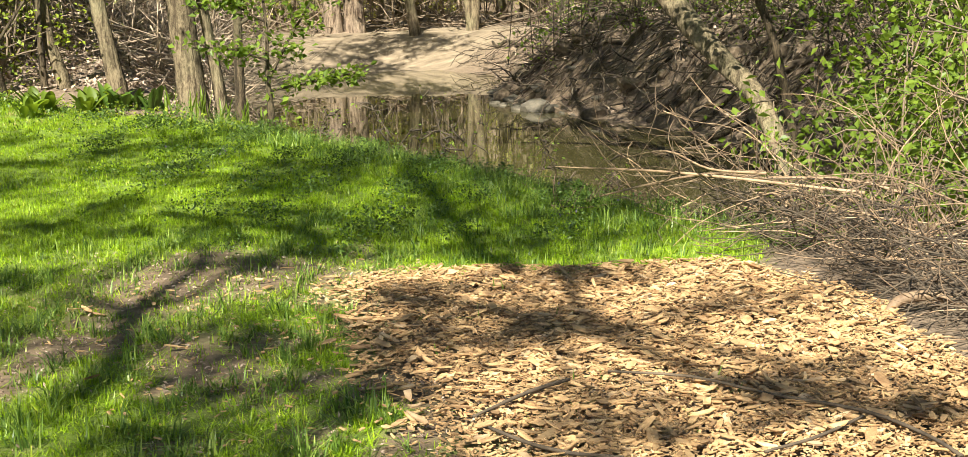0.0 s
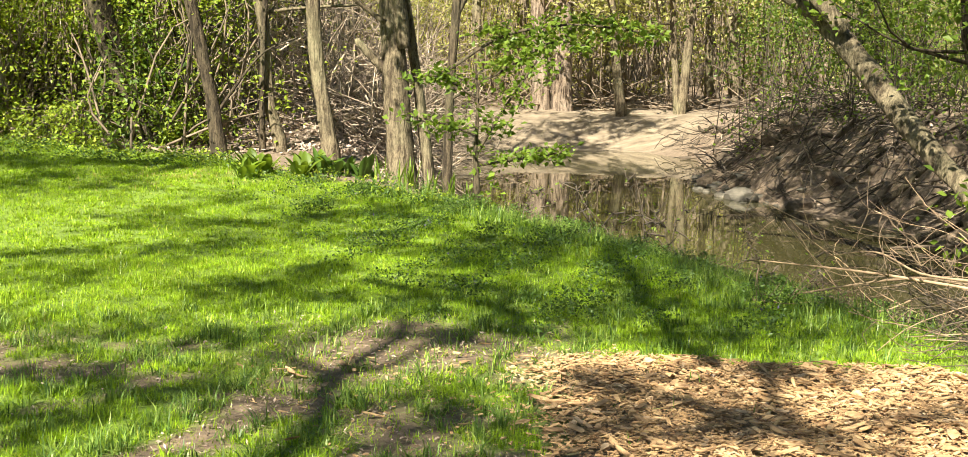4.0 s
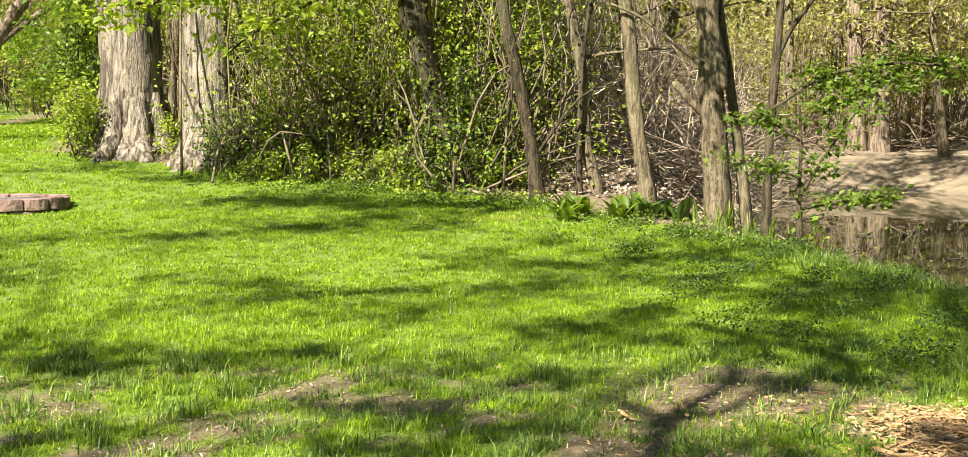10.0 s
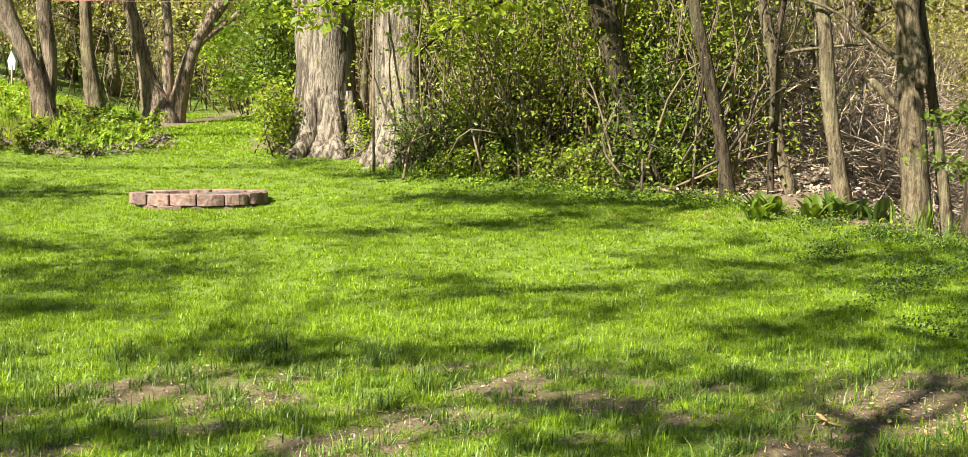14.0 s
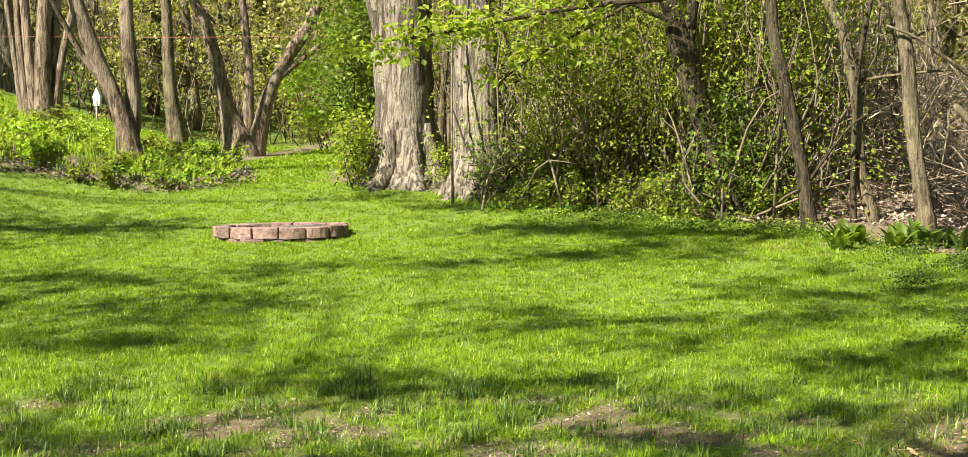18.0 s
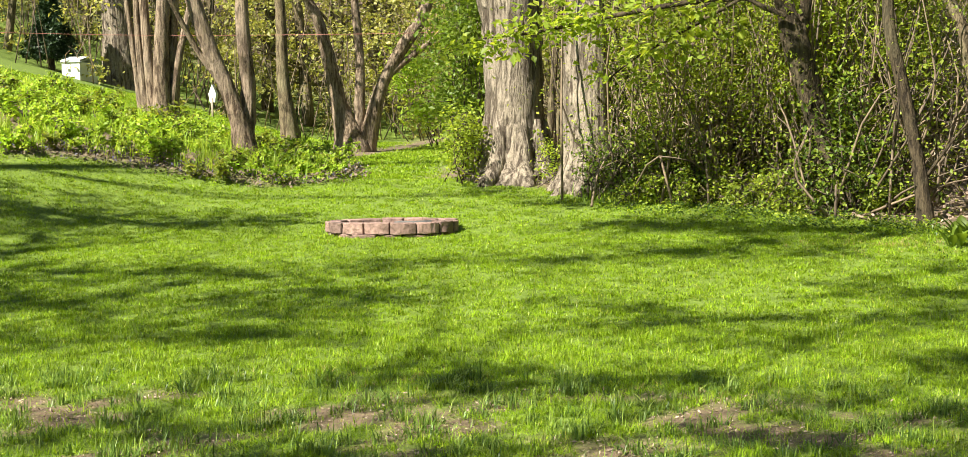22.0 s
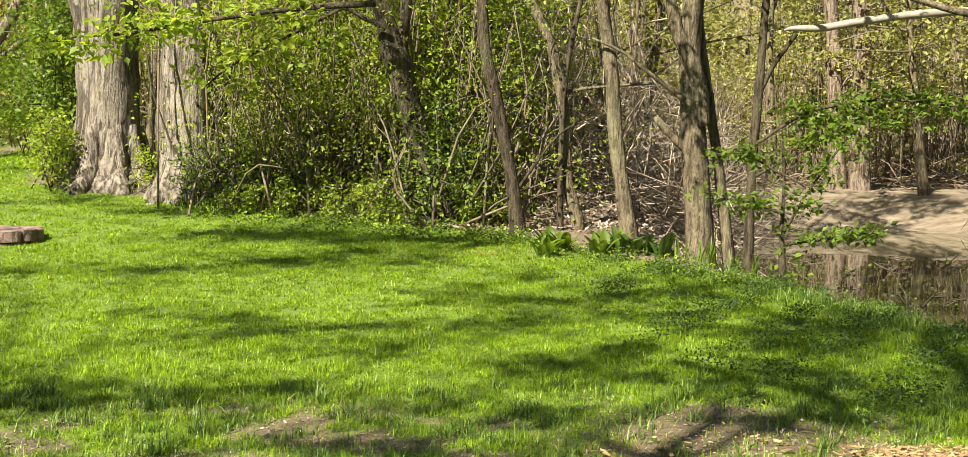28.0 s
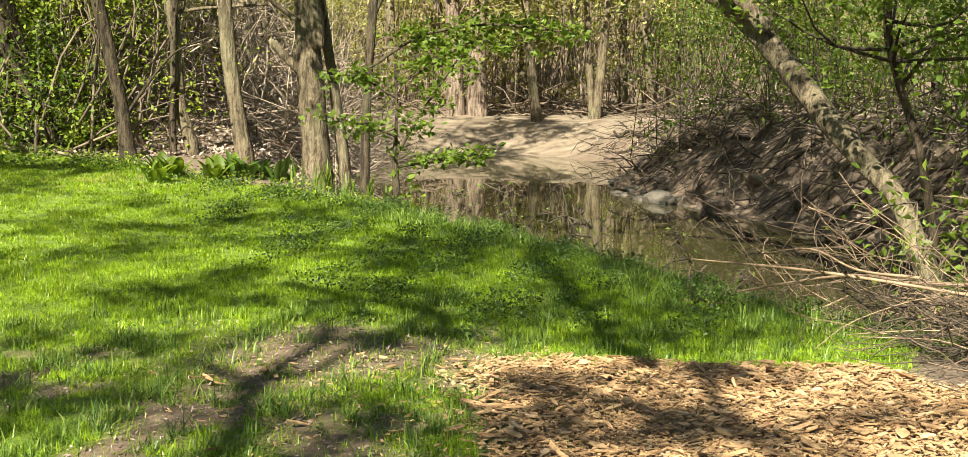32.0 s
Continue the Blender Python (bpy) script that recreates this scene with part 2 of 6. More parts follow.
def ground_mat():
    """Soil under grass; straw, sand, chips and litter by where they lie, from a colour layer of plain zones."""
    m, n, l, b = mat("ground_soil")
    zone = n.new("ShaderNodeVertexColor")
    zone.layer_name = "zone"
    sep = n.new("ShaderNodeSeparateColor")
    l.new(zone.outputs["Color"], sep.inputs["Color"])
    f = noise_tex(n, l, 22, 8, 0.7)
    g = noise_tex(n, l, 1.4, 4, 0.6)
    grass = ramp(n, [(0.3, (0.085, 0.13, 0.011)), (0.7, (0.175, 0.25, 0.023))])
    l.new(f.outputs["Fac"], grass.inputs["Fac"])
    dirt = ramp(n, [(0.3, (0.075, 0.05, 0.029)), (0.7, (0.235, 0.162, 0.095))])
    l.new(f.outputs["Fac"], dirt.inputs["Fac"])
    sand = ramp(n, [(0.3, (0.105, 0.076, 0.047)), (0.7, (0.31, 0.24, 0.158))])
    streak = noise_tex(n, l, 3.0, 5, 0.65, None, (0.5, 2.2, 1.0))
    l.new(streak.outputs["Fac"], sand.inputs["Fac"])
    lit = ramp(n, [(0.3, (0.07, 0.048, 0.03)), (0.55, (0.19, 0.135, 0.088)), (0.75, (0.36, 0.265, 0.18))])
    l.new(f.outputs["Fac"], lit.inputs["Fac"])
    c = mixc(n, l, sep.outputs[0], lit.outputs["Color"], grass.outputs["Color"])
    c = mixc(n, l, sep.outputs[1], c, dirt.outputs["Color"])
    c = mixc(n, l, sep.outputs[2], c, sand.outputs["Color"])
    l.new(c, b.inputs["Base Color"])
    b.inputs["Roughness"].default_value = 0.95
    bump(n, l, f.outputs["Fac"], b, 0.7, 0.03)
    return m


def water_mat():
    m, n, l, b = mat("creek_water")
    b.inputs["Base Color"].default_value = (0.05, 0.045, 0.017, 1)
    b.inputs["Roughness"].default_value = 0.012
    b.inputs["IOR"].default_value = 1.33
    b.inputs["Specular IOR Level"].default_value = 0.8
    w = noise_tex(n, l, 2.6, 3, 0.5, None, (1.0, 0.45, 1.0))
    bump(n, l, w.outputs["Fac"], b, 0.06, 0.02)
    return m


# ---- mesh helpers ----
def mesh_of(name, v, f, smooth=True):
    """A mesh from arrays of vertices and of faces with the same count of corners."""
    v, f = np.asarray(v, np.float32), np.asarray(f, np.int32)
    me = bpy.data.meshes.new(name)
    me.vertices.add(len(v))
    me.vertices.foreach_set("co", v.ravel())
    k = f.shape[1]
    me.loops.add(f.size)
    me.loops.foreach_set("vertex_index", f.ravel())
    me.polygons.add(len(f))
    me.polygons.foreach_set("loop_start", np.arange(len(f), dtype=np.int32) * k)
    me.polygons.foreach_set("use_smooth", np.full(len(f), smooth))
    me.update(calc_edges=True)
    return me


def part_of(name, v, f, material, parent=None, label="", smooth=True):
    ob = new(name, mesh_of(name, v, f, smooth))
    ob.data.materials.append(material)
    if parent is not None:
        ob.parent = parent
        ob.matrix_parent_inverse = parent.matrix_world.inverted()
    if label:
        ob["label"] = label
    return ob


def empty_at(name, x, y, z):
    ob = new(name)
    ob.matrix_world = Matrix.Translation((x, y, z))
    ob.empty_display_size = 0.1
    bpy.context.view_layer.update()
    return ob


def spline(points, n):
    """Rows of x, y, z, r smoothed to n rows (Catmull-Rom)."""
    p = np.array(points, float)
    q = np.vstack([2 * p[0] - p[1], p, 2 * p[-1] - p[-2]])
    out = []
    for s in np.linspace(0, len(p) - 1 - 1e-6, n):
        i, u = int(s), s - int(s)
        a, b, c, d = q[i : i + 4]
        out.append(0.5 * (2 * b + (c - a) * u + (2 * a - 5 * b + 4 * c - d) * u * u + (3 * b - 3 * c + d - a) * u**3))
    out = np.array(out)
    out[:, 3] = np.maximum(out[:, 3], 0.002)
    return out


def tube(rows, sides=10, rough=0.0, rng=None):
    """Verts and quads of a tapered tube along rows of x, y, z, r."""
    rows = np.asarray(rows, float)
    p, r = rows[:, :3], rows[:, 3]
    d = np.gradient(p, axis=0)
    d /= np.linalg.norm(d, axis=1)[:, None] + 1e-9
    ref = np.array([0.31, 0.95, 0.05]) if abs(d[:, 2]).mean() > 0.5 else np.array([0.1, 0.05, 1.0])
    a = np.cross(d, ref)
    a /= np.linalg.norm(a, axis=1)[:, None] + 1e-9
    b = np.cross(d, a)
    th = np.linspace(0, 2 * np.pi, sides, endpoint=False)
    rad = r[:, None] * np.ones(sides)
    if rough:
        g = rng or RNG
        lobes = 1 + rough * (np.cos(3 * th + g.uniform(0, 6)) * 0.6 + np.cos(5 * th + g.uniform(0, 6)) * 0.4)
        rad = rad * lobes[None] * (1 + rough * 0.5 * g.standard_normal((len(r), sides)))
    v = p[:, None] + rad[..., None] * (np.cos(th)[None, :, None] * a[:, None] + np.sin(th)[None, :, None] * b[:, None])
    n = len(rows)
    i, j = np.meshgrid(np.arange(n - 1), np.arange(sides), indexing="ij")
    j2 = (j + 1) % sides
    f = np.stack([i * sides + j, i * sides + j2, (i + 1) * sides + j2, (i + 1) * sides + j], -1).reshape(-1, 4)
    cap = n * sides
    v = np.vstack([v.reshape(-1, 3), p[:1], p[-1:]])
    k = np.arange(0, sides, 2)
    lo = np.stack([np.full(len(k), cap), (k + 2) % sides, (k + 1) % sides, k], -1)
    e = (n - 1) * sides
    hi = np.stack([np.full(len(k), cap + 1), e + k, e + (k + 1) % sides, e + (k + 2) % sides], -1)
    return v, np.vstack([f, lo, hi])


def merge(pieces):
    vs, fs, at = [], [], 0
    for v, f in pieces:
        vs.append(v)
        fs.append(np.asarray(f) + at)
        at += len(v)
    return np.vstack(vs), np.vstack(fs)


def leaves(centres, size, rng, droop=0.3, spread=0.4, long=1.6):
    """One folded leaf of two quads at each centre."""
    c = np.asarray(centres, float)
    n = len(c)
    s = size * rng.uniform(1 - spread, 1 + spread, n)[:, None]
    yaw = rng.uniform(0, 2 * np.pi, n)
    pit = rng.normal(-droop, 0.55, n)
    ahead = np.stack([np.cos(yaw) * np.cos(pit), np.sin(yaw) * np.cos(pit), np.sin(pit)], 1)
    side = np.stack([-np.sin(yaw), np.cos(yaw), 0 * yaw], 1)
    roll = rng.normal(0, 0.6, n)[:, None]
    up = np.cross(ahead, side)
    sd = side * np.cos(roll) + up * np.sin(roll)
    upr = np.cross(ahead, sd)
    a, b = s * ahead * long, s * sd * 0.5
    lift = s * upr * 0.16
    v = np.stack([c, c + a * 0.45 + b + lift, c + a, c + a * 0.5 - b + lift], 1).reshape(-1, 3)
    k = np.arange(n)[:, None] * 4
    return v, np.vstack([k + [0, 1, 2], k + [0, 2, 3]])


def blades(x, y, z, h, w, rng, lean=0.5, fine=True):
    """Grass blades: a bent strip and a tip, or, further off, one triangle each."""
    n = len(x)
    yaw, tip = rng.uniform(0, 2 * np.pi, n), np.abs(rng.normal(0, lean, n))
    d = np.stack([np.cos(yaw), np.sin(yaw)], 1)
    s = np.stack([-d[:, 1], d[:, 0]], 1)
    base = np.stack([x, y, z], 1)

    def at(k, side, width):
        off = np.zeros((n, 3))
        off[:, :2] = d * (h * tip * k * k)[:, None] + s * (side * w * width)[:, None] * 0.5
        off[:, 2] = h * k * (1 - 0.25 * tip * k)
        return base + off

    if not fine:
        v = np.stack([at(0, 1, 1.2), at(0, -1, 1.2), at(1, 0, 0)], 1).reshape(-1, 3)
        return v, np.arange(n)[:, None] * 3 + [0, 1, 2]
    v = np.stack([at(0, 1, 1), at(0, -1, 1), at(0.55, 1, 0.85), at(0.55, -1, 0.85), at(1, 0, 0)], 1).reshape(-1, 3)
    k = np.arange(n)[:, None] * 5
    return v, np.vstack([k + [0, 1, 2], k + [1, 3, 2], k + [2, 3, 4]])


# ---- the lie of the land ----
WATER_Z = -0.40
CHANNEL = np.array([(6.6, -9), (6.6, 0), (6.2, 4.5), (5.7, 7.2), (5.5, 9.5), (5.0, 11.5), (4.75, 13.0), (4.9, 14.8), (5.6, 17.5), (6.3, 22), (7.2, 25.0), (9.3, 26.1), (11.5, 26.8),
                    (12.8, 25.9), (12.9, 23.7), (11.6, 20.6), (10.3, 18.6), (9.8, 16.6), (9.7, 13.0), (8.8, 10.0), (8.1, 7.2), (8.6, 4.0), (9.2, 0), (9.4, -9)])


def channel_distance(x, y):
    """Metres from the water's edge: positive on land."""
    x, y = np.asarray(x, float), np.asarray(y, float)
    best, inside = np.full(x.shape, 1e9), np.zeros(x.shape, bool)
    for a, b in zip(CHANNEL, np.roll(CHANNEL, -1, 0)):
        ex, ey = b - a
        u = np.clip(((x - a[0]) * ex + (y - a[1]) * ey) / (ex * ex + ey * ey), 0, 1)
        best = np.minimum(best, np.hypot(x - a[0] - u * ex, y - a[1] - u * ey))
        cross = (a[1] > y) != (b[1] > y)
        inside ^= cross & (x < a[0] + (y - a[1]) / (ey if abs(ey) > 1e-9 else 1e-9) * ex)
    return np.where(inside, -best, best)


def smooth(u):
    u = np.clip(u, 0, 1)
    return u * u * (3 - 2 * u)


def wobble(x, y, s=1.0):
    return (np.sin(1.7 * x * s + 0.6) * np.cos(1.3 * y * s + 1.1) + 0.6 * np.sin(3.1 * x * s - 2.2 * y * s) + 0.4 * np.cos(4.7 * y * s + 1.9 * x * s)) / 2


def land(x, y):
    x, y = np.asarray(x, float), np.asarray(y, float)
    lawn = np.interp(y, [-40, 0, 6, 10, 13.6, 17.4, 20, 29, 60, 120], [-0.1, 0, 0.02, 0.13, 0.33, 0.74, 0.84, 0.92, 1.6, 3])
    toe = np.interp(y, [-20, 10, 14, 17.5, 27, 40, 80], [-14, -7.5, -5.6, -4.4, -6.3, -9.5, -18])
    s = np.maximum(0, toe - x)
    lawn = lawn + 0.30 * s * s / (s + 1.5) * np.interp(s, [0, 12, 40, 200], [1, 1, 0.6, 0.25])
    right = np.interp(y, [10, 23, 26.5], [0.78, 0.75, 0.32]) + 0.08 * wobble(x, y, 0.5)
    far = smooth((np.hypot(x, y) - 36) / 60) * 14 + smooth((np.hypot(x, y) - 110) / 160) * 16
    outer = lawn + (right - lawn) * smooth((x - 6.0) / 2.0)
    outer = outer + far * smooth((y + 10) / 30)
    d = channel_distance(x, y)
    width = np.where(x > 8.0, np.where(y < 21, 1.5, 2.4), 1.5)
    width = np.where((x < 6.6) & (y < 14.5), 1.25, width)
    bank = WATER_Z + (outer - WATER_Z) * smooth(d / width) ** 0.8
    bed = WATER_Z - 0.5 * smooth(-d / 1.2)
    z = np.where(d > 0, bank, bed)
    z = z + np.where((d > 0.1) & (y > 22) & (x > 6), 0.035 * wobble(x, y, 0.9) + 0.03 * wobble(x * 0.4, y, 4.3) + 0.02 * wobble(x, y, 7), 0) * smooth(d / 1.0)
    return z + 0.012 * wobble(x, y, 1.6) + np.where((d > 0.05) & (x > 7), (0.12 * wobble(x, y, 1.1) + 0.06 * wobble(y, x, 2.9) + 0.035 * wobble(x, y, 6.1)) * smooth(d / 0.7) * (y < 25), 0)


GX, GY, GS = -24.0, -12.0, 0.1
_gx, _gy = np.meshgrid(np.arange(GX, 34.0, GS), np.arange(GY, 72.0, GS), indexing="ij")
LAND_GRID, SHORE_GRID = land(_gx, _gy), channel_distance(_gx, _gy)


def lookup(grid, x, y):
    u, v = (x - GX) / GS, (y - GY) / GS
    i, j = int(u), int(v)
    if u < 0 or v < 0 or i + 1 >= grid.shape[0] or j + 1 >= grid.shape[1]:
        return None
    a, b = u - i, v - j
    return float((grid[i, j] * (1 - a) + grid[i + 1, j] * a) * (1 - b) + (grid[i, j + 1] * (1 - a) + grid[i + 1, j + 1] * a) * b)


def land_at(x, y):
    z = lookup(LAND_GRID, x, y)
    return float(land(np.array([x]), np.array([y]))[0]) if z is None else z


def shore_at(x, y):
    d = lookup(SHORE_GRID, x, y)
    return 99.0 if d is None else d

# ---- ground ----
def ground():
    gx = np.concatenate([-np.geomspace(300, 16, 24), np.arange(-15, -6, 0.4), np.arange(-6, 14, 0.14), np.arange(14, 24, 0.5), np.geomspace(24.5, 320, 24)])
    gy = np.concatenate([-np.geomspace(200, 7, 12), np.arange(-6, 3, 0.5), np.arange(3, 20, 0.14), np.arange(20, 36, 0.25), np.geomspace(36.5, 420, 30)])
    x, y = np.meshgrid(gx, gy, indexing="xy")
    z = land(x, y)
    v = np.stack([x, y, z], -1).reshape(-1, 3)
    nx, ny = len(gx), len(gy)
    i, j = np.meshgrid(np.arange(ny - 1), np.arange(nx - 1), indexing="ij")
    k = i * nx + j
    f = np.stack([k, k + 1, k + nx + 1, k + nx], -1).reshape(-1, 4)
    ob = part_of("ground", v, f, ground_mat())
    X, Y = v[:, 0], v[:, 1]
    d = channel_distance(X, Y)
    lawn = lawn_cover(X, Y)
    dirt = bare_cover(X, Y)
    sand = smooth((X - 8.0) / 1.0) * smooth((Y - 24.5) / 2.0) * (1 - smooth((d - 2.8) / 1.0))
    sand = np.maximum(sand, smooth((Y - 29.5) / 1.0) * smooth((X - 6) / 1.0) * (1 - smooth((d - 2.6) / 1.0)))
    col = np.stack([lawn, dirt, np.clip(sand, 0, 1), np.ones(len(X))], 1).astype(np.float32)
    layer = ob.data.color_attributes.new("zone", "FLOAT_COLOR", "POINT")
    layer.data.foreach_set("color", col.ravel())
    tagged(ob, "mown lawn, dirt and sandy creek banks", "ground", kind="structure")


EDGE_Y = [(-30, 3), (-12, 10.8), (-9, 14.4), (-7.6, 15.9), (-6.58, 16.3), (-5.26, 16.55), (-4.3, 17.2), (-3.0, 17.4), (-1.0, 15.9), (0.2, 15.0), (1.4, 14.4), (2.4, 13.8), (3.0, 12.6), (3.6, 11.6), (4.2, 10.6), (4.7, 9.3), (5.0, 8.0), (5.0, 6.9)]


def lawn_cover(x, y):
    """1 where mown grass grows, 0 in the woods, the creek and the chips."""
    ex, ey = [p[0] for p in EDGE_Y], [p[1] for p in EDGE_Y]
    edge = np.interp(x, ex, ey)
    c = 1 - smooth((y - edge + 0.15 * wobble(x, y, 2)) / 0.5)
    c = c * (1 - smooth((x - np.interp(y, [3, 4, 5, 5.4, 6.0, 7.5], [3.3, 3.7, 4.0, 4.45, 5.0, 5.2])) / 0.3))
    gap = smooth((x + 5.9) / 0.5) * (1 - smooth((x + 3.6) / 0.6)) * smooth((y - 16.5) / 1) * (1 - smooth((y - 37) / 2))
    hill = smooth((-6.0 - x) / 1.0) * smooth((y - 18) / 2) * (1 - smooth((y - 42) / 4)) * (1 - smooth((-x - 20) / 3))
    return np.clip(np.maximum(np.maximum(c, gap), hill), 0, 1)


def chip_cover(x, y):
    """1 on the spread of wood chips by the creek."""
    u = 0.10 * wobble(x, y, 3.3) + 0.06 * wobble(y, x, 7.1)
    a = smooth((x - np.interp(y, [1, 3.5, 3.95, 4.5, 5.1, 6.0], [1.5, 1.7, 1.72, 1.82, 2.0, 2.4]) + u) / 0.55)
    c = 1 - smooth((x - np.interp(y, [1, 2, 3.16, 4.04, 4.8, 5.1, 5.6, 5.85, 7], [2.8, 3.2, 3.7, 4.0, 4.2, 4.1, 3.0, 2.4, 2.0]) + u) / 0.14)
    return a * c * (y < 6.4) * (y > 1.6)


def bare_cover(x, y):
    """1 on worn soil between the tufts."""
    w = wobble(x, y, 2.1) + 0.6 * wobble(y + 3, x, 4.7) + 0.35 * wobble(x + 7, y, 9.3)
    near = (1 - smooth((y - 6.7 - 0.12 * wobble(x, y, 3)) / 0.4)) * smooth((y - 1.8) / 0.8)
    bare = smooth((w + 0.15) / 0.45) * near * (1 - smooth((x - 2.7) / 0.5))
    patch = np.exp(-(((x - 2.0) / 0.65) ** 2 + ((y - 6.2) / 0.5) ** 2)) * 1.6 + np.exp(-(((x - 1.55) / 0.28) ** 2 + ((y - 4.9) / 0.7) ** 2)) * 1.1
    patch2 = np.exp(-(((x + 1.75) / 0.35) ** 2 + ((y - 6.5) / 0.10) ** 2)) * 1.5 + np.exp(-(((x + 0.2) / 0.9) ** 2 + ((y - 6.95) / 0.10) ** 2)) * 0.9 + np.exp(-(((x + 0.3) / 0.5) ** 2 + ((y - 6.0) / 0.15) ** 2)) * 0.9
    return np.clip(np.maximum(np.maximum(bare, patch + patch2), chip_cover(x, y)), 0, 1)


ground()

wx, wy = np.meshgrid(np.linspace(3.5, 14, 60), np.linspace(-9, 34, 160))
wv = np.stack([wx, wy, np.full(wx.shape, WATER_Z)], -1).reshape(-1, 3)
wk = (np.arange(159)[:, None] * 60 + np.arange(59)[None]).ravel()
water = part_of("water", wv, np.stack([wk, wk + 1, wk + 61, wk + 60], 1), water_mat())
tagged(water, "still brown creek water reflecting the woods", "creek", kind="structure")


# ---- grass ----
def grass_patch(name, n, x0, x1, y0, y1, h, w, label, keep, lean=0.5, material=None):
    rng = np.random.default_rng(len(name) * 13 + n % 97)
    many = 12
    cx, cy = rng.uniform(x0, x1, n // many), rng.uniform(y0, y1, n // many)
    x, y = (np.repeat(c, many) + rng.normal(0, 0.006 + 2.2 * w, n // many * many) for c in (cx, cy))
    tall = np.repeat(rng.normal(0, 0.3, n // many), many)
    k = rng.uniform(0, 1, len(x)) < keep(x, y)
    x, y, tall = x[k], y[k], tall[k]
    clump = 0.85 + tall + 0.35 * wobble(x, y, 4.1) + 0.2 * wobble(y, x, 11.0) + 0.2 * rng.standard_normal(len(x))
    hh = h * np.clip(clump, 0.35, 1.8)
    v, f = blades(x, y, land(x, y) - 0.004, hh, w * rng.uniform(0.7, 1.3, len(x)), rng, lean, h > 0.05)
    ob = part_of(name, v, f, material or GRASS, smooth=False)
    return tagged(ob, label, "grass", kind="stuff")


def in_view(x, y, lo=-31, hi=50):
    a = np.degrees(np.arctan2(x, y))
    return (a > lo) & (a < hi)


def mown(x, y):
    return lawn_cover(x, y) * (1 - 0.9 * bare_cover(x, y) * (chip_cover(x, y) < 0.2) - (chip_cover(x, y) >= 0.2)) * in_view(x, y)


grass_patch("lawn_grass_near", 560000, -5.2, 5.2, 3.2, 9.0, 0.036, 0.0054, "bright green mown lawn grass in sun", mown, 1.7)
grass_patch("lawn_grass_middle", 420000, -8.5, 5.0, 9.0, 14.0, 0.030, 0.0075, "bright green mown lawn grass in sun", mown, 1.6)
grass_patch("lawn_grass_back", 220000, -10, 3.0, 14.0, 18.5, 0.028, 0.010, "bright green mown lawn grass in sun", mown, 1.5)
grass_patch("far_lawn_grass", 150000, -13, -3.0, 17.5, 33.0, 0.035, 0.02, "distant sunlit lawn grass on the slope", mown, 1.2)


def straw(x, y):
    p = np.exp(-(((x + 1.7) / 0.5) ** 2 + ((y - 7.35) / 0.22) ** 2)) + np.exp(-(((x + 0.1) / 0.5) ** 2 + ((y - 7.1) / 0.15) ** 2)) + 0.9 * np.exp(-(((x - 2.0) / 0.7) ** 2 + ((y - 12.9) / 0.5) ** 2))
    return p * in_view(x, y)


grass_patch("straw_patch", 60000, -3.5, 3.5, 6.4, 13.6, 0.035, 0.006, "yellowed dry grass in the lawn", straw, 1.0, STRAW)


def tuft(x, y):
    w = wobble(x, y, 5.3) + 0.7 * wobble(y, x, 9.1)
    return smooth((w - 0.1) / 0.35) * lawn_like(x, y) * (1 - 0.75 * np.exp(-(((x - 2.0) / 0.6) ** 2 + ((y - 6.2) / 0.45) ** 2)))


def lawn_like(x, y):
    c = chip_cover(x, y)
    return in_view(x, y) * (y < 7.4) * np.where(c > 0.3, 0.06 * (x < 3), 1.0) * (x < np.interp(y, [3, 4, 5, 6, 7.4], [3.3, 3.6, 3.95, 4.4, 5.0]))


grass_patch("grass_tufts", 130000, -4.2, 5.0, 3.2, 7.4, 0.075, 0.0055, "longer green tufts in the worn lawn", tuft, 1.2, GRASS_COARSE)


def weedy(x, y):
    w = wobble(x, y, 3.1) + 0.6 * wobble(y, x, 6.3)
    return smooth((w - 0.1) / 0.4) * smooth((y + 0.3 * x - 6.9) / 0.4) * (1 - smooth((y - 11.5) / 1.5)) * smooth((x - 1.9) / 0.8) * (channel_distance(x, y) > 0.25) * (x < 5.4)


def weeds(name, n, h, size, leaf, label, seed):
    rng = np.random.default_rng(seed)
    x, y = rng.uniform(1.8, 5.4, n), rng.uniform(5.8, 12.8, n)
    k = rng.uniform(0, 1, n) < weedy(x, y)
    x, y = x[k], y[k]
    c = np.stack([x, y, land(x, y) + h * rng.uniform(0.4, 1.0, len(x))], 1)
    tagged(part_of(name, *leaves(c, size, rng, 0.0), leaf, smooth=False), label, "weeds", kind="stuff")


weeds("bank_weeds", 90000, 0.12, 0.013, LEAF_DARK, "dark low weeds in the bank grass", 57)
weeds("violet_blooms", 1500, 0.13, 0.012, VIOLET, "tiny pale violet blooms among weeds", 58)


def crest(x, y):
    d = channel_distance(x, y)
    return (d > 0.12) * (1 - smooth((d - 1.15) / 0.7)) * (x < 6.6) * (y > 5.2) * (y < 11.8) * (x > 2.8)


grass_patch("bank_grass", 60000, 2.8, 6.2, 5.2, 13.5, 0.095, 0.005, "long grass along the creek bank", crest, 1.3, GRASS_COARSE)


